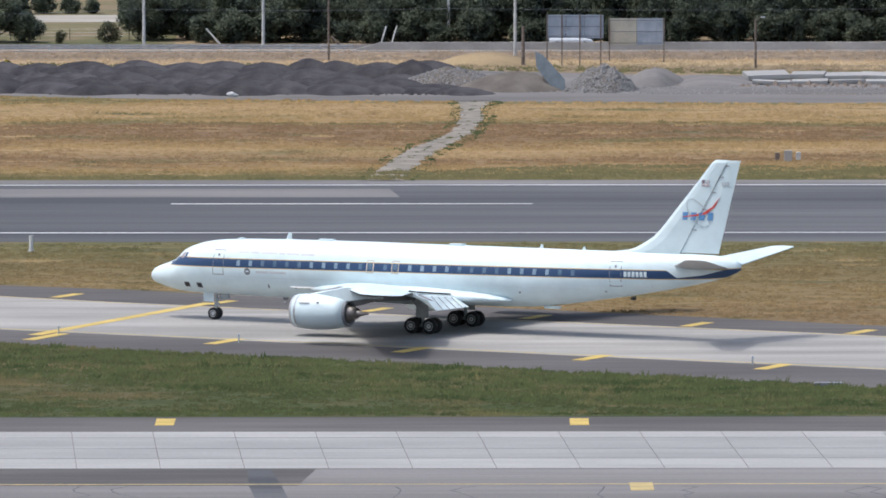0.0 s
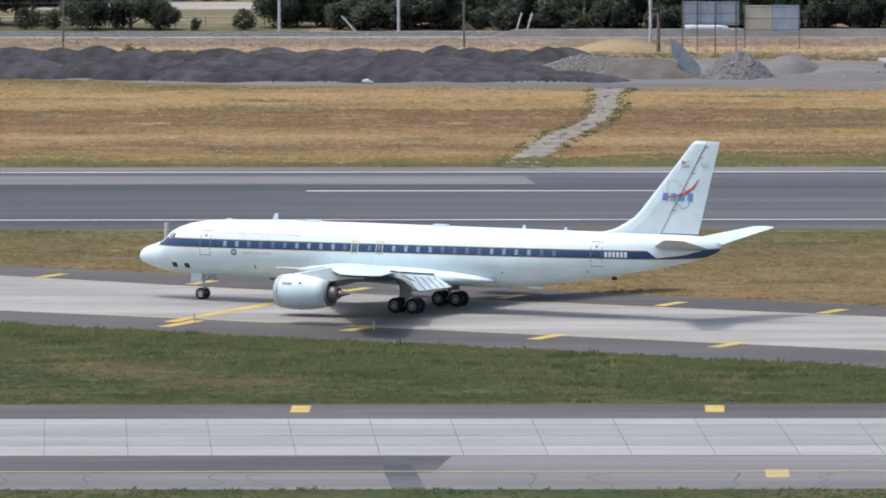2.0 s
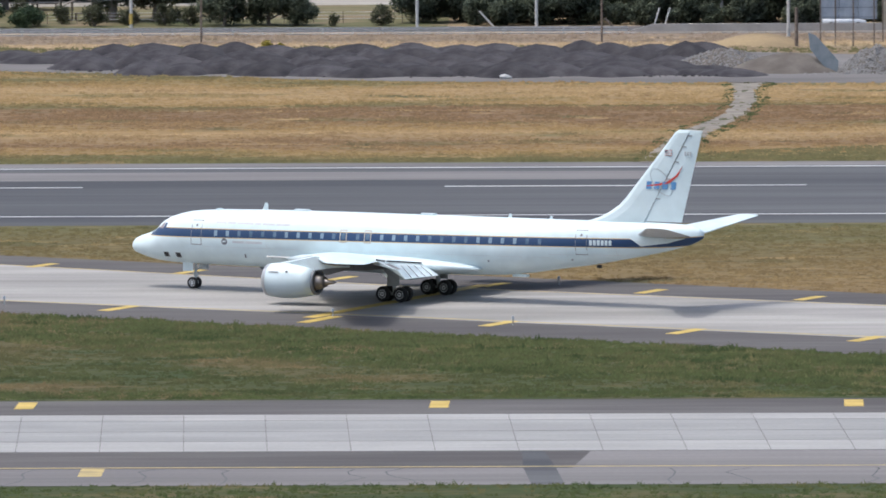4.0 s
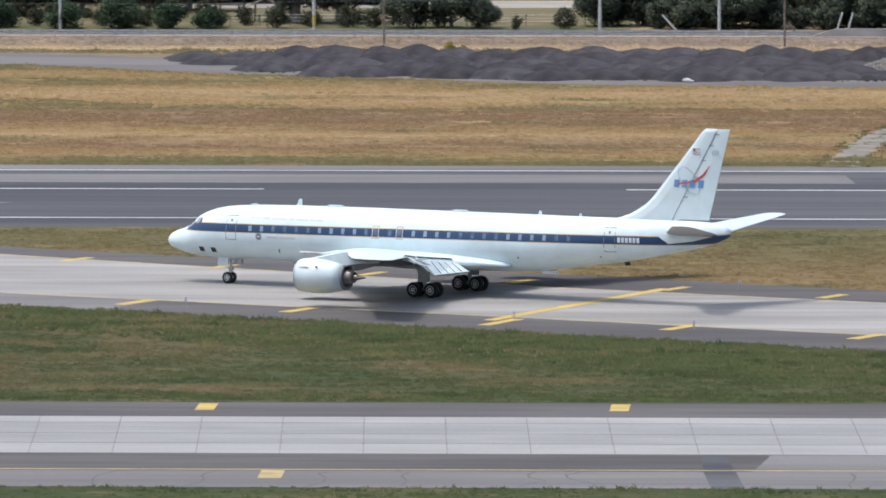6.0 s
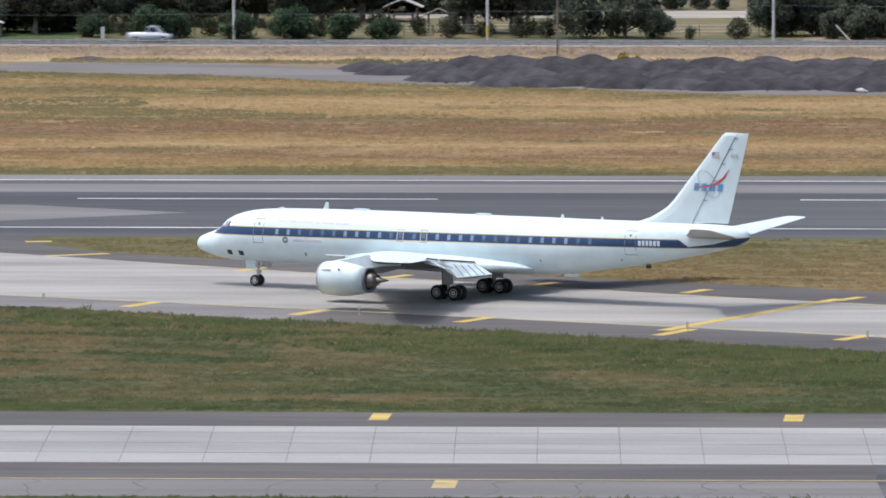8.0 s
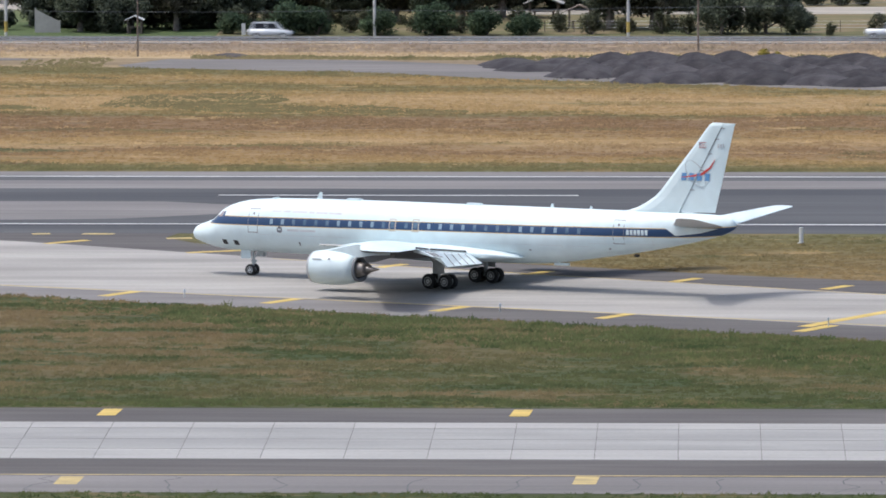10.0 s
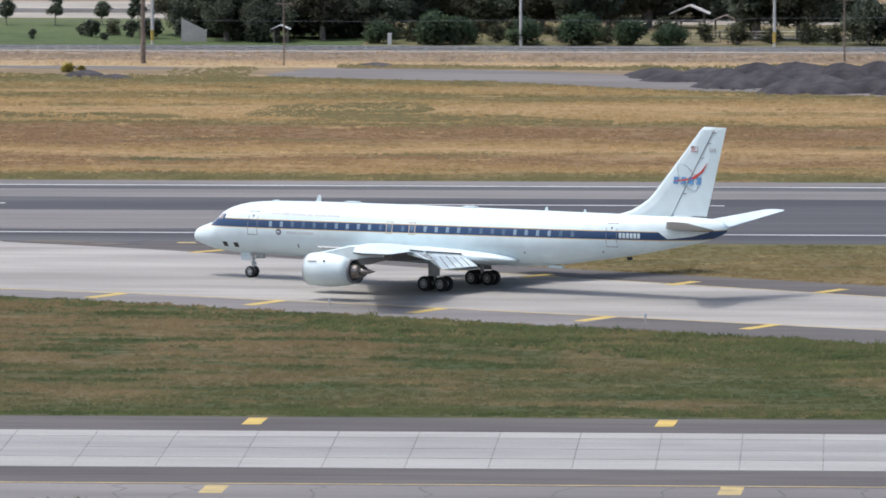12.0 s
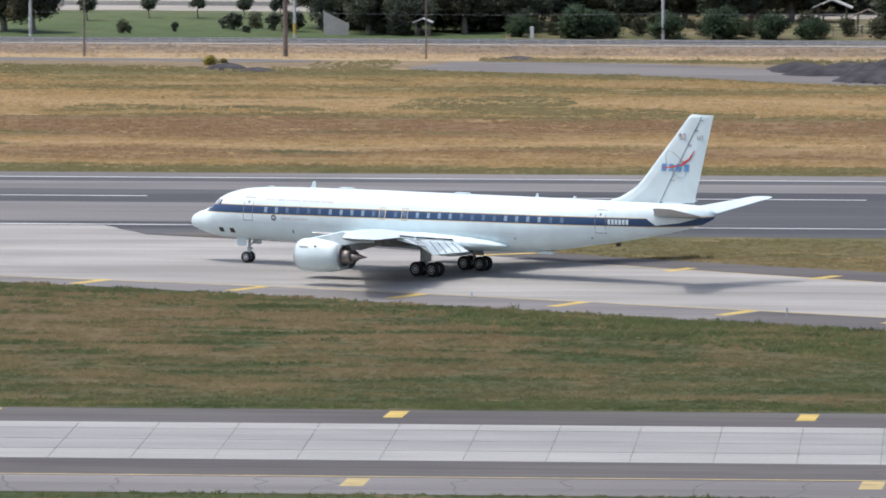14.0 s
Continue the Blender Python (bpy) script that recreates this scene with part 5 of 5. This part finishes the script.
for x, y, h, r, k in ((-44.5, 1045.3, 6.8, 0.11, 2), (-100.9, 1037.4, 6.7, 0.1, 2), (-115.5, 1039.8, 9, 0.26, 0), (-3.8, 1043, 7.2, 0.12, 2), (15.8, 1036.6, 3.9, 0.2, 0), (39, 1031, 5.0, 0.13, 3), (-135.8, 1037.5, 7, 0.12, 2)):
    pole(x, y, h, r, POLE_D, "dark weathered timber pole on the verge", k)


def leaning_bar(x, y, dx, h, mat):
    bm = bmesh.new()
    tube(bm, (0, 0, -0.1), (dx, 0.1, h), 0.09, seg=8)
    tagged(part("leaning_post", bm, mat), "leaning pale post behind the barrier", "post").location = (x, y, 0)


leaning_bar(-15.1, 1071.5, -1.55, 1.6, POLE_P)
leaning_bar(-2.6, 1068.9, -1.0, 1.0, POLE_D)
leaning_bar(1.5, 1071, 0.6, 1.9, POLE_P)
leaning_bar(2.6, 1071, 0.6, 1.9, POLE_P)

bar = new("guard_rail")
tagged(bar, "grey steel guard rail on short posts", "guard rail", kind="structure")
for z in (0.28, 0.58):
    bm = bmesh.new()
    for a, b in ((-0.12, -0.04), (-0.04, 0.04), (0.04, 0.12)):
        box(bm, X0, -1.2, 1060.0 + (0.03 if a == -0.04 else 0), 1060.06 + (0.03 if a == -0.04 else 0), z + a * 0.8, z + b * 0.8)
    part("beam", bm, GALV, bar)
for k in range(64):
    bm = bmesh.new()
    x = -200 + 3.1 * k
    box(bm, x - 0.06, x + 0.06, 1060.1, 1060.22, -0.2, 0.68)
    part("rail_post", bm, GALV, bar)
v = [(-1.2, 1061.5, 0), (1.4, 1061.5, 0.8), (X1, 1061.5, 0.8), (X1, 1061.5, -0.2), (-1.2, 1061.5, -0.2)]
tagged(link("barrier_wall", v + [(a, b + 0.35, c) for a, b, c in v], [(0, 1, 2, 3, 4), (9, 8, 7, 6, 5), (0, 5, 6, 1), (1, 6, 7, 2), (2, 7, 8, 3), (3, 8, 9, 4), (4, 9, 5, 0)], WALLM), "grey concrete barrier wall with a sloping end", "wall", kind="structure")
bm = bmesh.new()
box(bm, X0, X1, 1058.6, 1058.9, -0.2, 0.1)
tagged(part("kerb", bm, WALLM), "pale concrete kerb before the barrier", "kerb", kind="structure")
bm = bmesh.new()
for k in range(20):
    box(bm, -190 + 3.8 * k, -186.25 + 3.8 * k, 1129, 1129.2, -0.1, 0.5)
tagged(part("far_wall_west", bm, WALLM), "low grey wall across the pale yard", "wall", kind="structure")


cable = new("overhead_cable")
tagged(cable, "thin dark cable strung between the poles", "cable")
CABLE = [(-146, 2.7), (-118.1, 2.7), (-79.4, 2.75), (-52.9, 3.0), (-23.1, 3.7), (8.6, 3.75), (60, 3.75)]
for (xa, za), (xb, zb) in zip(CABLE, CABLE[1:]):
    bm = bmesh.new()
    for k in range(6):
        q = [(xa + (xb - xa) * u, 1070.6, za + (zb - za) * u - 0.7 * u * (1 - u)) for u in (k / 6, (k + 1) / 6)]
        tube(bm, q[0], q[1], 0.013, seg=5)
    part("span", bm, INK, cable)
fence = new("wire_fence")
tagged(fence, "low wire fence on thin dark posts in rough grass", "fence")
for k in range(14):
    bm = bmesh.new()
    tube(bm, (-62 + 3.1 * k, 1078, -0.1), (-62 + 3.1 * k, 1078, 1.25), 0.05, seg=6)
    part("fence_post", bm, POLE_D, fence)
for z in (0.5, 0.85, 1.18):
    bm = bmesh.new()
    tube(bm, (-62, 1078, z), (-21.7, 1078, z), 0.012, seg=4)
    part("wire", bm, GALV, fence)


# ---- trees ----
def crown(n, blobs, size, rng):
    """Small leaves on and in a set of uneven blobs."""
    w = np.array([b[3] ** 2 for b in blobs])
    pick = rng.choice(len(blobs), n, p=w / w.sum())
    c = np.array(blobs)[pick]
    d = rng.normal(size=(n, 3))
    d /= np.linalg.norm(d, axis=1)[:, None]
    rad = c[:, 3] * rng.uniform(0.35, 1.12, n)
    p = c[:, :3] + d * rad[:, None] * np.array([1, 1, 0.85])
    a = rng.normal(size=(n, 3))
    a /= np.linalg.norm(a, axis=1)[:, None]
    b = np.cross(a, rng.normal(size=(n, 3)))
    b /= np.linalg.norm(b, axis=1)[:, None]
    s = size * rng.uniform(0.6, 1.4, n)[:, None]
    v = np.stack([p - a * s, p + b * s * 0.6, p + a * s, p - b * s * 0.6], 1)
    v[:, :, 2] = np.maximum(v[:, :, 2], 0.02)
    out = d * 0.75 + np.array([0, -0.15, 0.5]) + rng.normal(0, 0.35, (n, 3))
    out /= np.linalg.norm(out, axis=1)[:, None]
    return v.reshape(-1, 3), np.repeat(out, 4, axis=0)


def tree(seed, height, base, spread, leaf, label, name="tree", trunk=0.28, n=2600, size=0.26, category="tree"):
    rng = np.random.default_rng(seed)
    top = new(name)
    tagged(top, label, category)
    bm = bmesh.new()
    if base > 0.6 or height > 3.5:
        lean = rng.normal(0, 0.25, 2)
        mid = (lean[0] * 0.5, lean[1] * 0.5, base)
        tube(bm, (0, 0, -0.2), mid, trunk, trunk * 0.8, 9)
        tube(bm, mid, (lean[0], lean[1], height * 0.75), trunk * 0.78, trunk * 0.3, 8)
        for k in range(5):
            a = rng.uniform(0, 6.28)
            z = base + (height - base) * rng.uniform(0.05, 0.5)
            tube(bm, (mid[0], mid[1], z - 0.3), (spread * 0.6 * math.cos(a), spread * 0.6 * math.sin(a), z + height * 0.16), trunk * 0.35, trunk * 0.12, 6)
    else:
        for k in range(4):
            a = rng.uniform(0, 6.28)
            tube(bm, (0, 0, -0.1), (spread * 0.4 * math.cos(a), spread * 0.4 * math.sin(a), height * 0.6), 0.07, 0.03, 6)
    part("trunk", bm, BARK, top)
    blobs = []
    for k in range(22):
        a, u = rng.uniform(0, 6.28), rng.uniform(0, 1)
        z = base + (height - base) * (0.12 + 0.8 * u)
        rr = spread * 0.75 * math.sin(math.pi * (0.2 + 0.7 * u)) * math.sqrt(rng.uniform(0.05, 1))
        blobs.append((rr * math.cos(a), rr * math.sin(a), z, spread * rng.uniform(0.26, 0.46)))
    leaves, facing = crown(n, blobs, size, rng)
    ob = tris("crown", leaves, leaf, 4, kind="", normals=facing)
    ob.parent = top
    return top


def plant(kinds, spots, seed, group):
    rng = random.Random(seed)
    used = set()
    for i, (x, y, s) in enumerate(spots):
        y -= 12 if y < 1118 else 4
        k = i % len(kinds)
        ob = kinds[k]
        if k in used:
            m = pose(x, y, 0, 0, 0, rng.uniform(0, 360))
            c = copy_thing(ob, m)
            c.scale = (s, s, s * rng.uniform(0.92, 1.1))
        else:
            used.add(k)
            ob.matrix_basis = pose(x, y, 0, 0, 0, rng.uniform(0, 360))
            ob.scale = (s, s, s)
            c = ob
        c["group"] = group


dense = [tree(20 + k, 6.4, 0.2, 3.9, LEAF, "dense dark green tree beyond the road", n=14000, size=0.15) for k in range(4)]
r = random.Random(3)
spots = []
for x in np.arange(-22, 62, 4.0):
    spots.append((x + r.uniform(-1, 1), 1090 + r.uniform(-2.5, 3), r.uniform(0.75, 1.05)))
    spots.append((x + 2 + r.uniform(-1, 1), 1101 + r.uniform(-3, 3), r.uniform(0.95, 1.3)))
for x in np.arange(-117, -46, 3.6):
    spots.append((x + r.uniform(-1, 1), 1124 + r.uniform(-3, 4), r.uniform(0.8, 1.05)))
for x in np.arange(-116, -92, 2.4):
    spots.append((x + r.uniform(-1, 1), 1091 + r.uniform(-2, 8), r.uniform(0.65, 0.95)))
plant(dense, spots, 4, "dark trees beyond the road")
under = [tree(40 + k, 3.0, 0.1, 2.4, LEAF, "dark undergrowth bush below the trees", "bush", n=3600, size=0.16, category="bush") for k in range(2)]
plant(under, [(x + r.uniform(-1, 1), 1085.5 + r.uniform(-1, 1), r.uniform(0.7, 1.05)) for x in np.arange(-24, 60, 3.6)], 5, "undergrowth behind the barrier")
clump = [tree(50 + k, 4.6, 0.15, 3.4, LEAF, "dark green spreading bush behind the guard rail", "bush", n=9000, size=0.14, category="bush") for k in range(2)]
plant(clump, [(-43.2, 1086, 1.0), (-38.6, 1087, 1.05), (-35.8, 1086, 0.7)], 6, "bushes behind the guard rail")
rounds = [tree(60 + k, 2.6, 0.05, 2.5, LEAF_B, "clipped round green bush in a row", "bush", n=4500, size=0.13, category="bush") for k in range(3)]
plant(rounds, [(-88.4, 1085, 1.15), (-85.6, 1086, 0.9), (-78.9, 1085, 1.0), (-73.6, 1085, 1.08), (-67.8, 1085, 0.95), (-63.9, 1085, 0.85), (-94.5, 1087, 0.8)], 7, "round bushes in a row")
grey = [tree(70 + k, 2.6, 0.1, 1.8, LEAF_G, "thin grey-green shrub in rough grass", "bush", n=1300, size=0.13, category="bush") for k in range(2)]
plant(grey, [(-56.8, 1086, 0.9), (-49.5, 1087, 0.9), (-46.8, 1086, 0.8), (-53.3, 1088, 0.7), (-60.5, 1090, 0.8), (-26.9, 1085.5, 0.85), (-31.8, 1084.5, 0.5), (-70.7, 1088, 0.7), (-82.4, 1089, 0.8), (-91, 1090, 0.9), (-137, 1090, 0.5), (-124, 1100, 0.7)] + [(x + r.uniform(-1.2, 1.2), 1090 + r.uniform(-3, 17), r.uniform(0.4, 0.85)) for x in np.arange(-90, -46, 2.6)], 8, "grey-green shrubs")
tall = [tree(80 + k, 7.6, 1.6, 4.0, LEAF_O if k else LEAF, "tall olive-brown tree with a bare trunk", n=14000, size=0.16, trunk=0.42) for k in range(3)]
plant(tall, [(-111, 1091, 0.85), (-106, 1095, 0.9), (-101, 1092, 0.85), (-96.5, 1097, 0.9), (-92, 1108, 1.0), (-113.5, 1100, 1.0), (-104, 1107, 1.05), (-99, 1111, 1.05), (-86, 1112, 1.0), (-76, 1118, 1.0), (-69, 1122, 0.95), (-80, 1126, 1.0), (-55.4, 1096, 1.3), (-50.8, 1095, 1.3), (-146.5, 1090, 0.85), (-150, 1093, 0.9)] + [(x + r.uniform(-1.5, 1.5), 1106 + r.uniform(-6, 14), r.uniform(0.75, 1.1)) for x in np.arange(-117, -66, 3.0)], 9, "tall trees beyond the road")
young = [tree(90 + k, 4.6, 1.5, 1.7, LEAF, "young dark-leaved tree on the lawn", n=2200, size=0.16, trunk=0.12) for k in range(2)]
plant(young, [(-137.5, 1117, 0.62), (-132.3, 1117.5, 0.66), (-127.2, 1117.8, 0.6), (-122.8, 1112, 0.7), (-143.6, 1112, 0.7), (-118.6, 1117, 0.75)], 10, "young trees on the lawn")
plant(under, [(x + r.uniform(-0.8, 0.8), 1130 + r.uniform(-0.3, 0.8), r.uniform(0.5, 0.75)) for x in np.arange(-66, -18, 2.6)], 12, "hedge behind the dirt lane")
lawn_bush = [tree(110 + k, 1.7, 0.05, 1.0, LEAF, "small dark shrub on the lawn", "bush", n=900, size=0.12, category="bush") for k in range(2)]
plant(lawn_bush, [(-131.8, 1093, 0.6), (-126.0, 1097, 1.15), (-127.4, 1099, 0.6), (-124.0, 1091, 0.55), (-121.6, 1096, 1.1), (-119.4, 1094, 1.5), (-136.4, 1090, 0.5), (-115.9, 1096, 1.3)], 13, "small shrubs on the lawn")
gorse = [tree(115 + k, 0.9, 0.03, 1.0, LEAF_Y, "yellow flowering bush on the dry verge", "bush", n=900, size=0.1, category="bush") for k in range(2)]
plant(gorse, [(-121.6, 1038, 0.9), (-120.2, 1038.6, 0.6), (-37.5, 1049, 0.7), (-36.2, 1049.2, 0.5)], 14, "yellow bushes on the verge")
far = [tree(100 + k, 8, 0.3, 5.0, LEAF, "distant dark tree behind the dirt lane", n=6000, size=0.26) for k in range(2)]
plant(far, [(x + r.uniform(-1.5, 1.5), 1168 + r.uniform(-4, 10), r.uniform(0.8, 1.1)) for x in np.arange(-98, 70, 6.5)], 11, "distant trees")


# ---- shelters ----
def shelter(x, y, w, h, roof, label):
    top = new("shelter")
    tagged(top, label, "shelter")
    top.location = (x, y, 0)
    for a in (-1, 1):
        for b in (-1, 1):
            bm = bmesh.new()
            box(bm, a * w * 0.42 - 0.06, a * w * 0.42 + 0.06, b * w * 0.35 - 0.06, b * w * 0.35 + 0.06, -0.1, h)
            part("post", bm, POLE_D, top)
    v, f = loft([[(-w * 0.6, s * w * 0.5, h - 0.05), (0, s * w * 0.5, h + w * 0.24), (w * 0.6, s * w * 0.5, h - 0.05), (w * 0.6, s * w * 0.5, h - 0.14), (0, s * w * 0.5, h + w * 0.24 - 0.1), (-w * 0.6, s * w * 0.5, h - 0.14)] for s in (-1, 1)])
    link("roof", v, f, roof, top)
    bm = bmesh.new()
    box(bm, -w * 0.36, w * 0.36, -0.3, 0.3, 0.7, 0.78)
    box(bm, -w * 0.3, -w * 0.25, -0.25, 0.25, 0, 0.7)
    box(bm, w * 0.25, w * 0.3, -0.25, 0.25, 0, 0.7)
    part("table", bm, POLE_D, top)


shelter(-58.7, 1085, 2.6, 1.9, POLE_D, "dark timber picnic shelter on the grass")
shelter(-63.5, 1103, 3.6, 1.7, WALLM, "small shelter with a pale grey roof")
shelter(-75.3, 1092, 2.4, 1.8, WALLM, "small shelter with a pale grey roof")
shelter(-83.5, 1100, 3.0, 1.9, CREAM, "small shelter with a cream roof")


# ---- small airfield things ----
def marker_post(x, y, h, r, mat, label):
    top = new("marker_post")
    tagged(top, label, "marker post")
    top.location = (x, y, 0.01)
    bm = bmesh.new()
    tube(bm, (0, 0, -0.1), (0, 0, h), r, r * 0.95, 14)
    part("tube", bm, mat, top)
    bm = bmesh.new()
    tube(bm, (0, 0, -0.05), (0, 0, 0.08), r * 1.7, r * 1.7, 14)
    part("base", bm, WALLM, top)


marker_post(-26.2, 804.2, 1.25, 0.17, LINE_W, "white cylindrical marker post in dry grass")


def edge_light(x, y):
    top = new("edge_light")
    tagged(top, "small grey taxiway edge light on a stem", "light", "taxiway edge lights")
    top.location = (x, y, 0.01)
    bm = bmesh.new()
    tube(bm, (0, 0, 0), (0, 0, 0.42), 0.05, seg=8)
    part("stem", bm, GALV, top)
    bm = bmesh.new()
    tube(bm, (0, 0, 0.42), (0, 0, 0.62), 0.1, 0.06, 8)
    part("lens", bm, PANEL_B, top)


for x, y in ((-21.9, 731.2), (26.6, 707.2), (-9.0, 724.5), (-6.0, 757.5), (-46, 742.5), (-70, 754)):
    edge_light(x, y)


def equipment(x, y):
    top = new("equipment_box")
    tagged(top, "pale grey equipment boxes with dark ends", "equipment")
    top.location = (x, y, 0)
    for i, (a, w, h, m) in enumerate(((-0.95, 0.4, 0.75, POLE_D), (0, 0.7, 0.95, WALLM), (0.9, 0.4, 0.8, POLE_P))):
        bm = bmesh.new()
        box(bm, a - w / 2, a + w / 2, -0.25, 0.25, -0.1, h, bevel=0.04)
        part("cabinet", bm, m, top)


equipment(37.0, 902)
bm = bmesh.new()
box(bm, -1.0, 1.0, -0.4, 0.4, 0, 0.32, bevel=0.06)
tagged(part("drain_cover", bm, INK), "dark low drain box in the grass", "drain").location = (31.1, 691.0, 0)


# ---- vehicles ----
def car(x, y, paint, label, tall=1.75, pickup=False, name="car"):
    """A road car, nose towards +x."""
    top = new(name)
    tagged(top, label, "car")
    top.location = (x, y, 0.02)
    low = [(-2.25, 0.45), (-2.3, 0.75), (-2.2, 1.02), (0.75, 1.02), (1.55, 0.95), (2.2, 0.8), (2.3, 0.55), (2.2, 0.38), (-2.1, 0.38)]
    v, f = loft([[(a * k, s * w, b) for a, b in low] for s, w, k in ((-1, 0.86, 0.98), (-1, 0.8, 1), (1, 0.8, 1), (1, 0.86, 0.98))])
    body = link("body", v, f, paint, top, "", True)
    cab = [(-0.3 if pickup else -2.05, 1.02), (-0.15 if pickup else -1.85, tall - 0.05), (-0.05 if pickup else -1.6, tall), (0.55 if not pickup else 0.75, tall), (1.3 if not pickup else 1.35, 1.02)]
    v, f = loft([[(a, s, b) for a, b in cab] for s in (-0.72, 0.72)])
    link("cabin", v, f, paint, body)
    for s in (-1, 1):
        for a, b in ((-1.7, -0.45), (-0.35, 0.9)) if not pickup else ((-0.1, 0.95),):
            v = [(a, s * 0.735, 1.1), (b, s * 0.735, 1.1), (b - 0.35 if b > 0.5 else b, s * 0.725, tall - 0.12), (a + 0.05, s * 0.725, tall - 0.12)]
            v += [(p, q - s * 0.03, t) for p, q, t in v]
            link("side_window", v, [(0, 1, 2, 3), (7, 6, 5, 4), (0, 4, 5, 1), (1, 5, 6, 2), (2, 6, 7, 3), (3, 7, 4, 0)], GLASS_D, body)
    for a in (-1.4, 1.4):
        for s in (-1, 1):
            bm = bmesh.new()
            tube(bm, (a, s * 0.7, 0.33), (a, s * 0.9, 0.33), 0.33, seg=16)
            w = part("wheel", bm, RUBBER, top)
            bm = bmesh.new()
            tube(bm, (a, s * 0.88, 0.33), (a, s * 0.915, 0.33), 0.2, seg=12)
            part("rim", bm, HUB, w)
    return top


suv = car(-109, 1066.5, CARW, "white estate car driving along the road")
truck = car(-47.5, 1066.5, CARW, "white pickup driving along the road", 1.7, True, "pickup")
parked = car(21.2, 1066, CARW, "white car standing behind the barrier wall", 1.6)
shelter(-104.9, 1075.5, 1.7, 1.55, LINE_W, "small dark stall with a white flat roof")
screen = new("tarpaulin_screen")
tagged(screen, "pale grey tarpaulin screen sloping down beside the road", "screen")
screen.location = (-114.2, 1077, 0)
edge = [(-1.4, -0.05), (1.3, -0.05), (1.3, 1.2), (-0.2, 1.9), (-1.4, 2.5)]
link("sheet", [(x, 0, z) for x, z in edge] + [(x, 0.05, z) for x, z in edge], [tuple(range(5)), tuple(range(9, 4, -1))] + [(i, (i + 1) % 5, 5 + (i + 1) % 5, 5 + i) for i in range(5)], WALLM, screen)
for x, h in ((-1.35, 2.6), (1.25, 1.35)):
    bm = bmesh.new()
    tube(bm, (x, 0.1, -0.1), (x, 0.1, h), 0.05, seg=8)
    part("post", bm, POLE_P, screen)
bm = bmesh.new()
box(bm, -0.2, 0.2, -0.06, 0.06, -0.05, 1.25, bevel=0.03)
tagged(part("sign_post", bm, LINE_W), "small white upright sign in the grass", "sign").location = (-93.2, 1072.5, 0)

# ---- concrete slabs of the near taxiway, last of the setting ----
base = bpy.data.objects["taxiway_near"]
PITCH, ROWS_Y = 5.22, ((637.2, 643.4), (643.4, 649.6), (649.6, 656.6), (656.6, 660.5))
pieces = []
for y0, y1 in ROWS_Y:
    bm = bmesh.new()
    box(bm, -PITCH / 2 + 0.018, PITCH / 2 - 0.018, -(y1 - y0) / 2 + 0.06, (y1 - y0) / 2 - 0.06, -0.02, 0.03, bevel=0.012)
    for v in bm.verts:
        v.co.x -= 0.042 * v.co.y
    bmesh.ops.recalc_face_normals(bm, faces=bm.faces)
    me = bpy.data.meshes.new("slab")
    bm.to_mesh(me)
    bm.free()
    me.materials.append(SLAB_E if y0 < 640 or y0 > 655 else SLAB)
    pieces.append(me)
for k in range(-25, 16):
    for me, (y0, y1) in zip(pieces, ROWS_Y):
        ob = new("slab", me)
        ob.parent = base
        ob.location = (-18.95 + PITCH * (k + 0.5) - 0.042 * ((y0 + y1) / 2 - 660), (y0 + y1) / 2, 0)


def motions():
    times = [i * 0.5 for i in range(29)]
    h = radians(HEADING)
    walk(plane, [(t, pose(NOSE0[0] - run(t) * math.cos(h), NOSE0[1] + run(t) * math.sin(h), 0.022, 0, 0, -HEADING)) for t in times])
    for ob, x0, speed in ((suv, -109, 27.3), (truck, -47.5, 31.0)):
        walk(ob, [(t, pose(x0 + speed * (t - 9.3), 1066.5, 0.02)) for t in (0, 3.5, 7, 9.3, 10.5, 14)])
    for ob, (x, y, z), r in wheels:
        walk(ob, [(i / 15, pose(x, y, z, 0, -math.degrees((run(i / 15) - run(0)) / r), 0)) for i in range(211)])


motions()
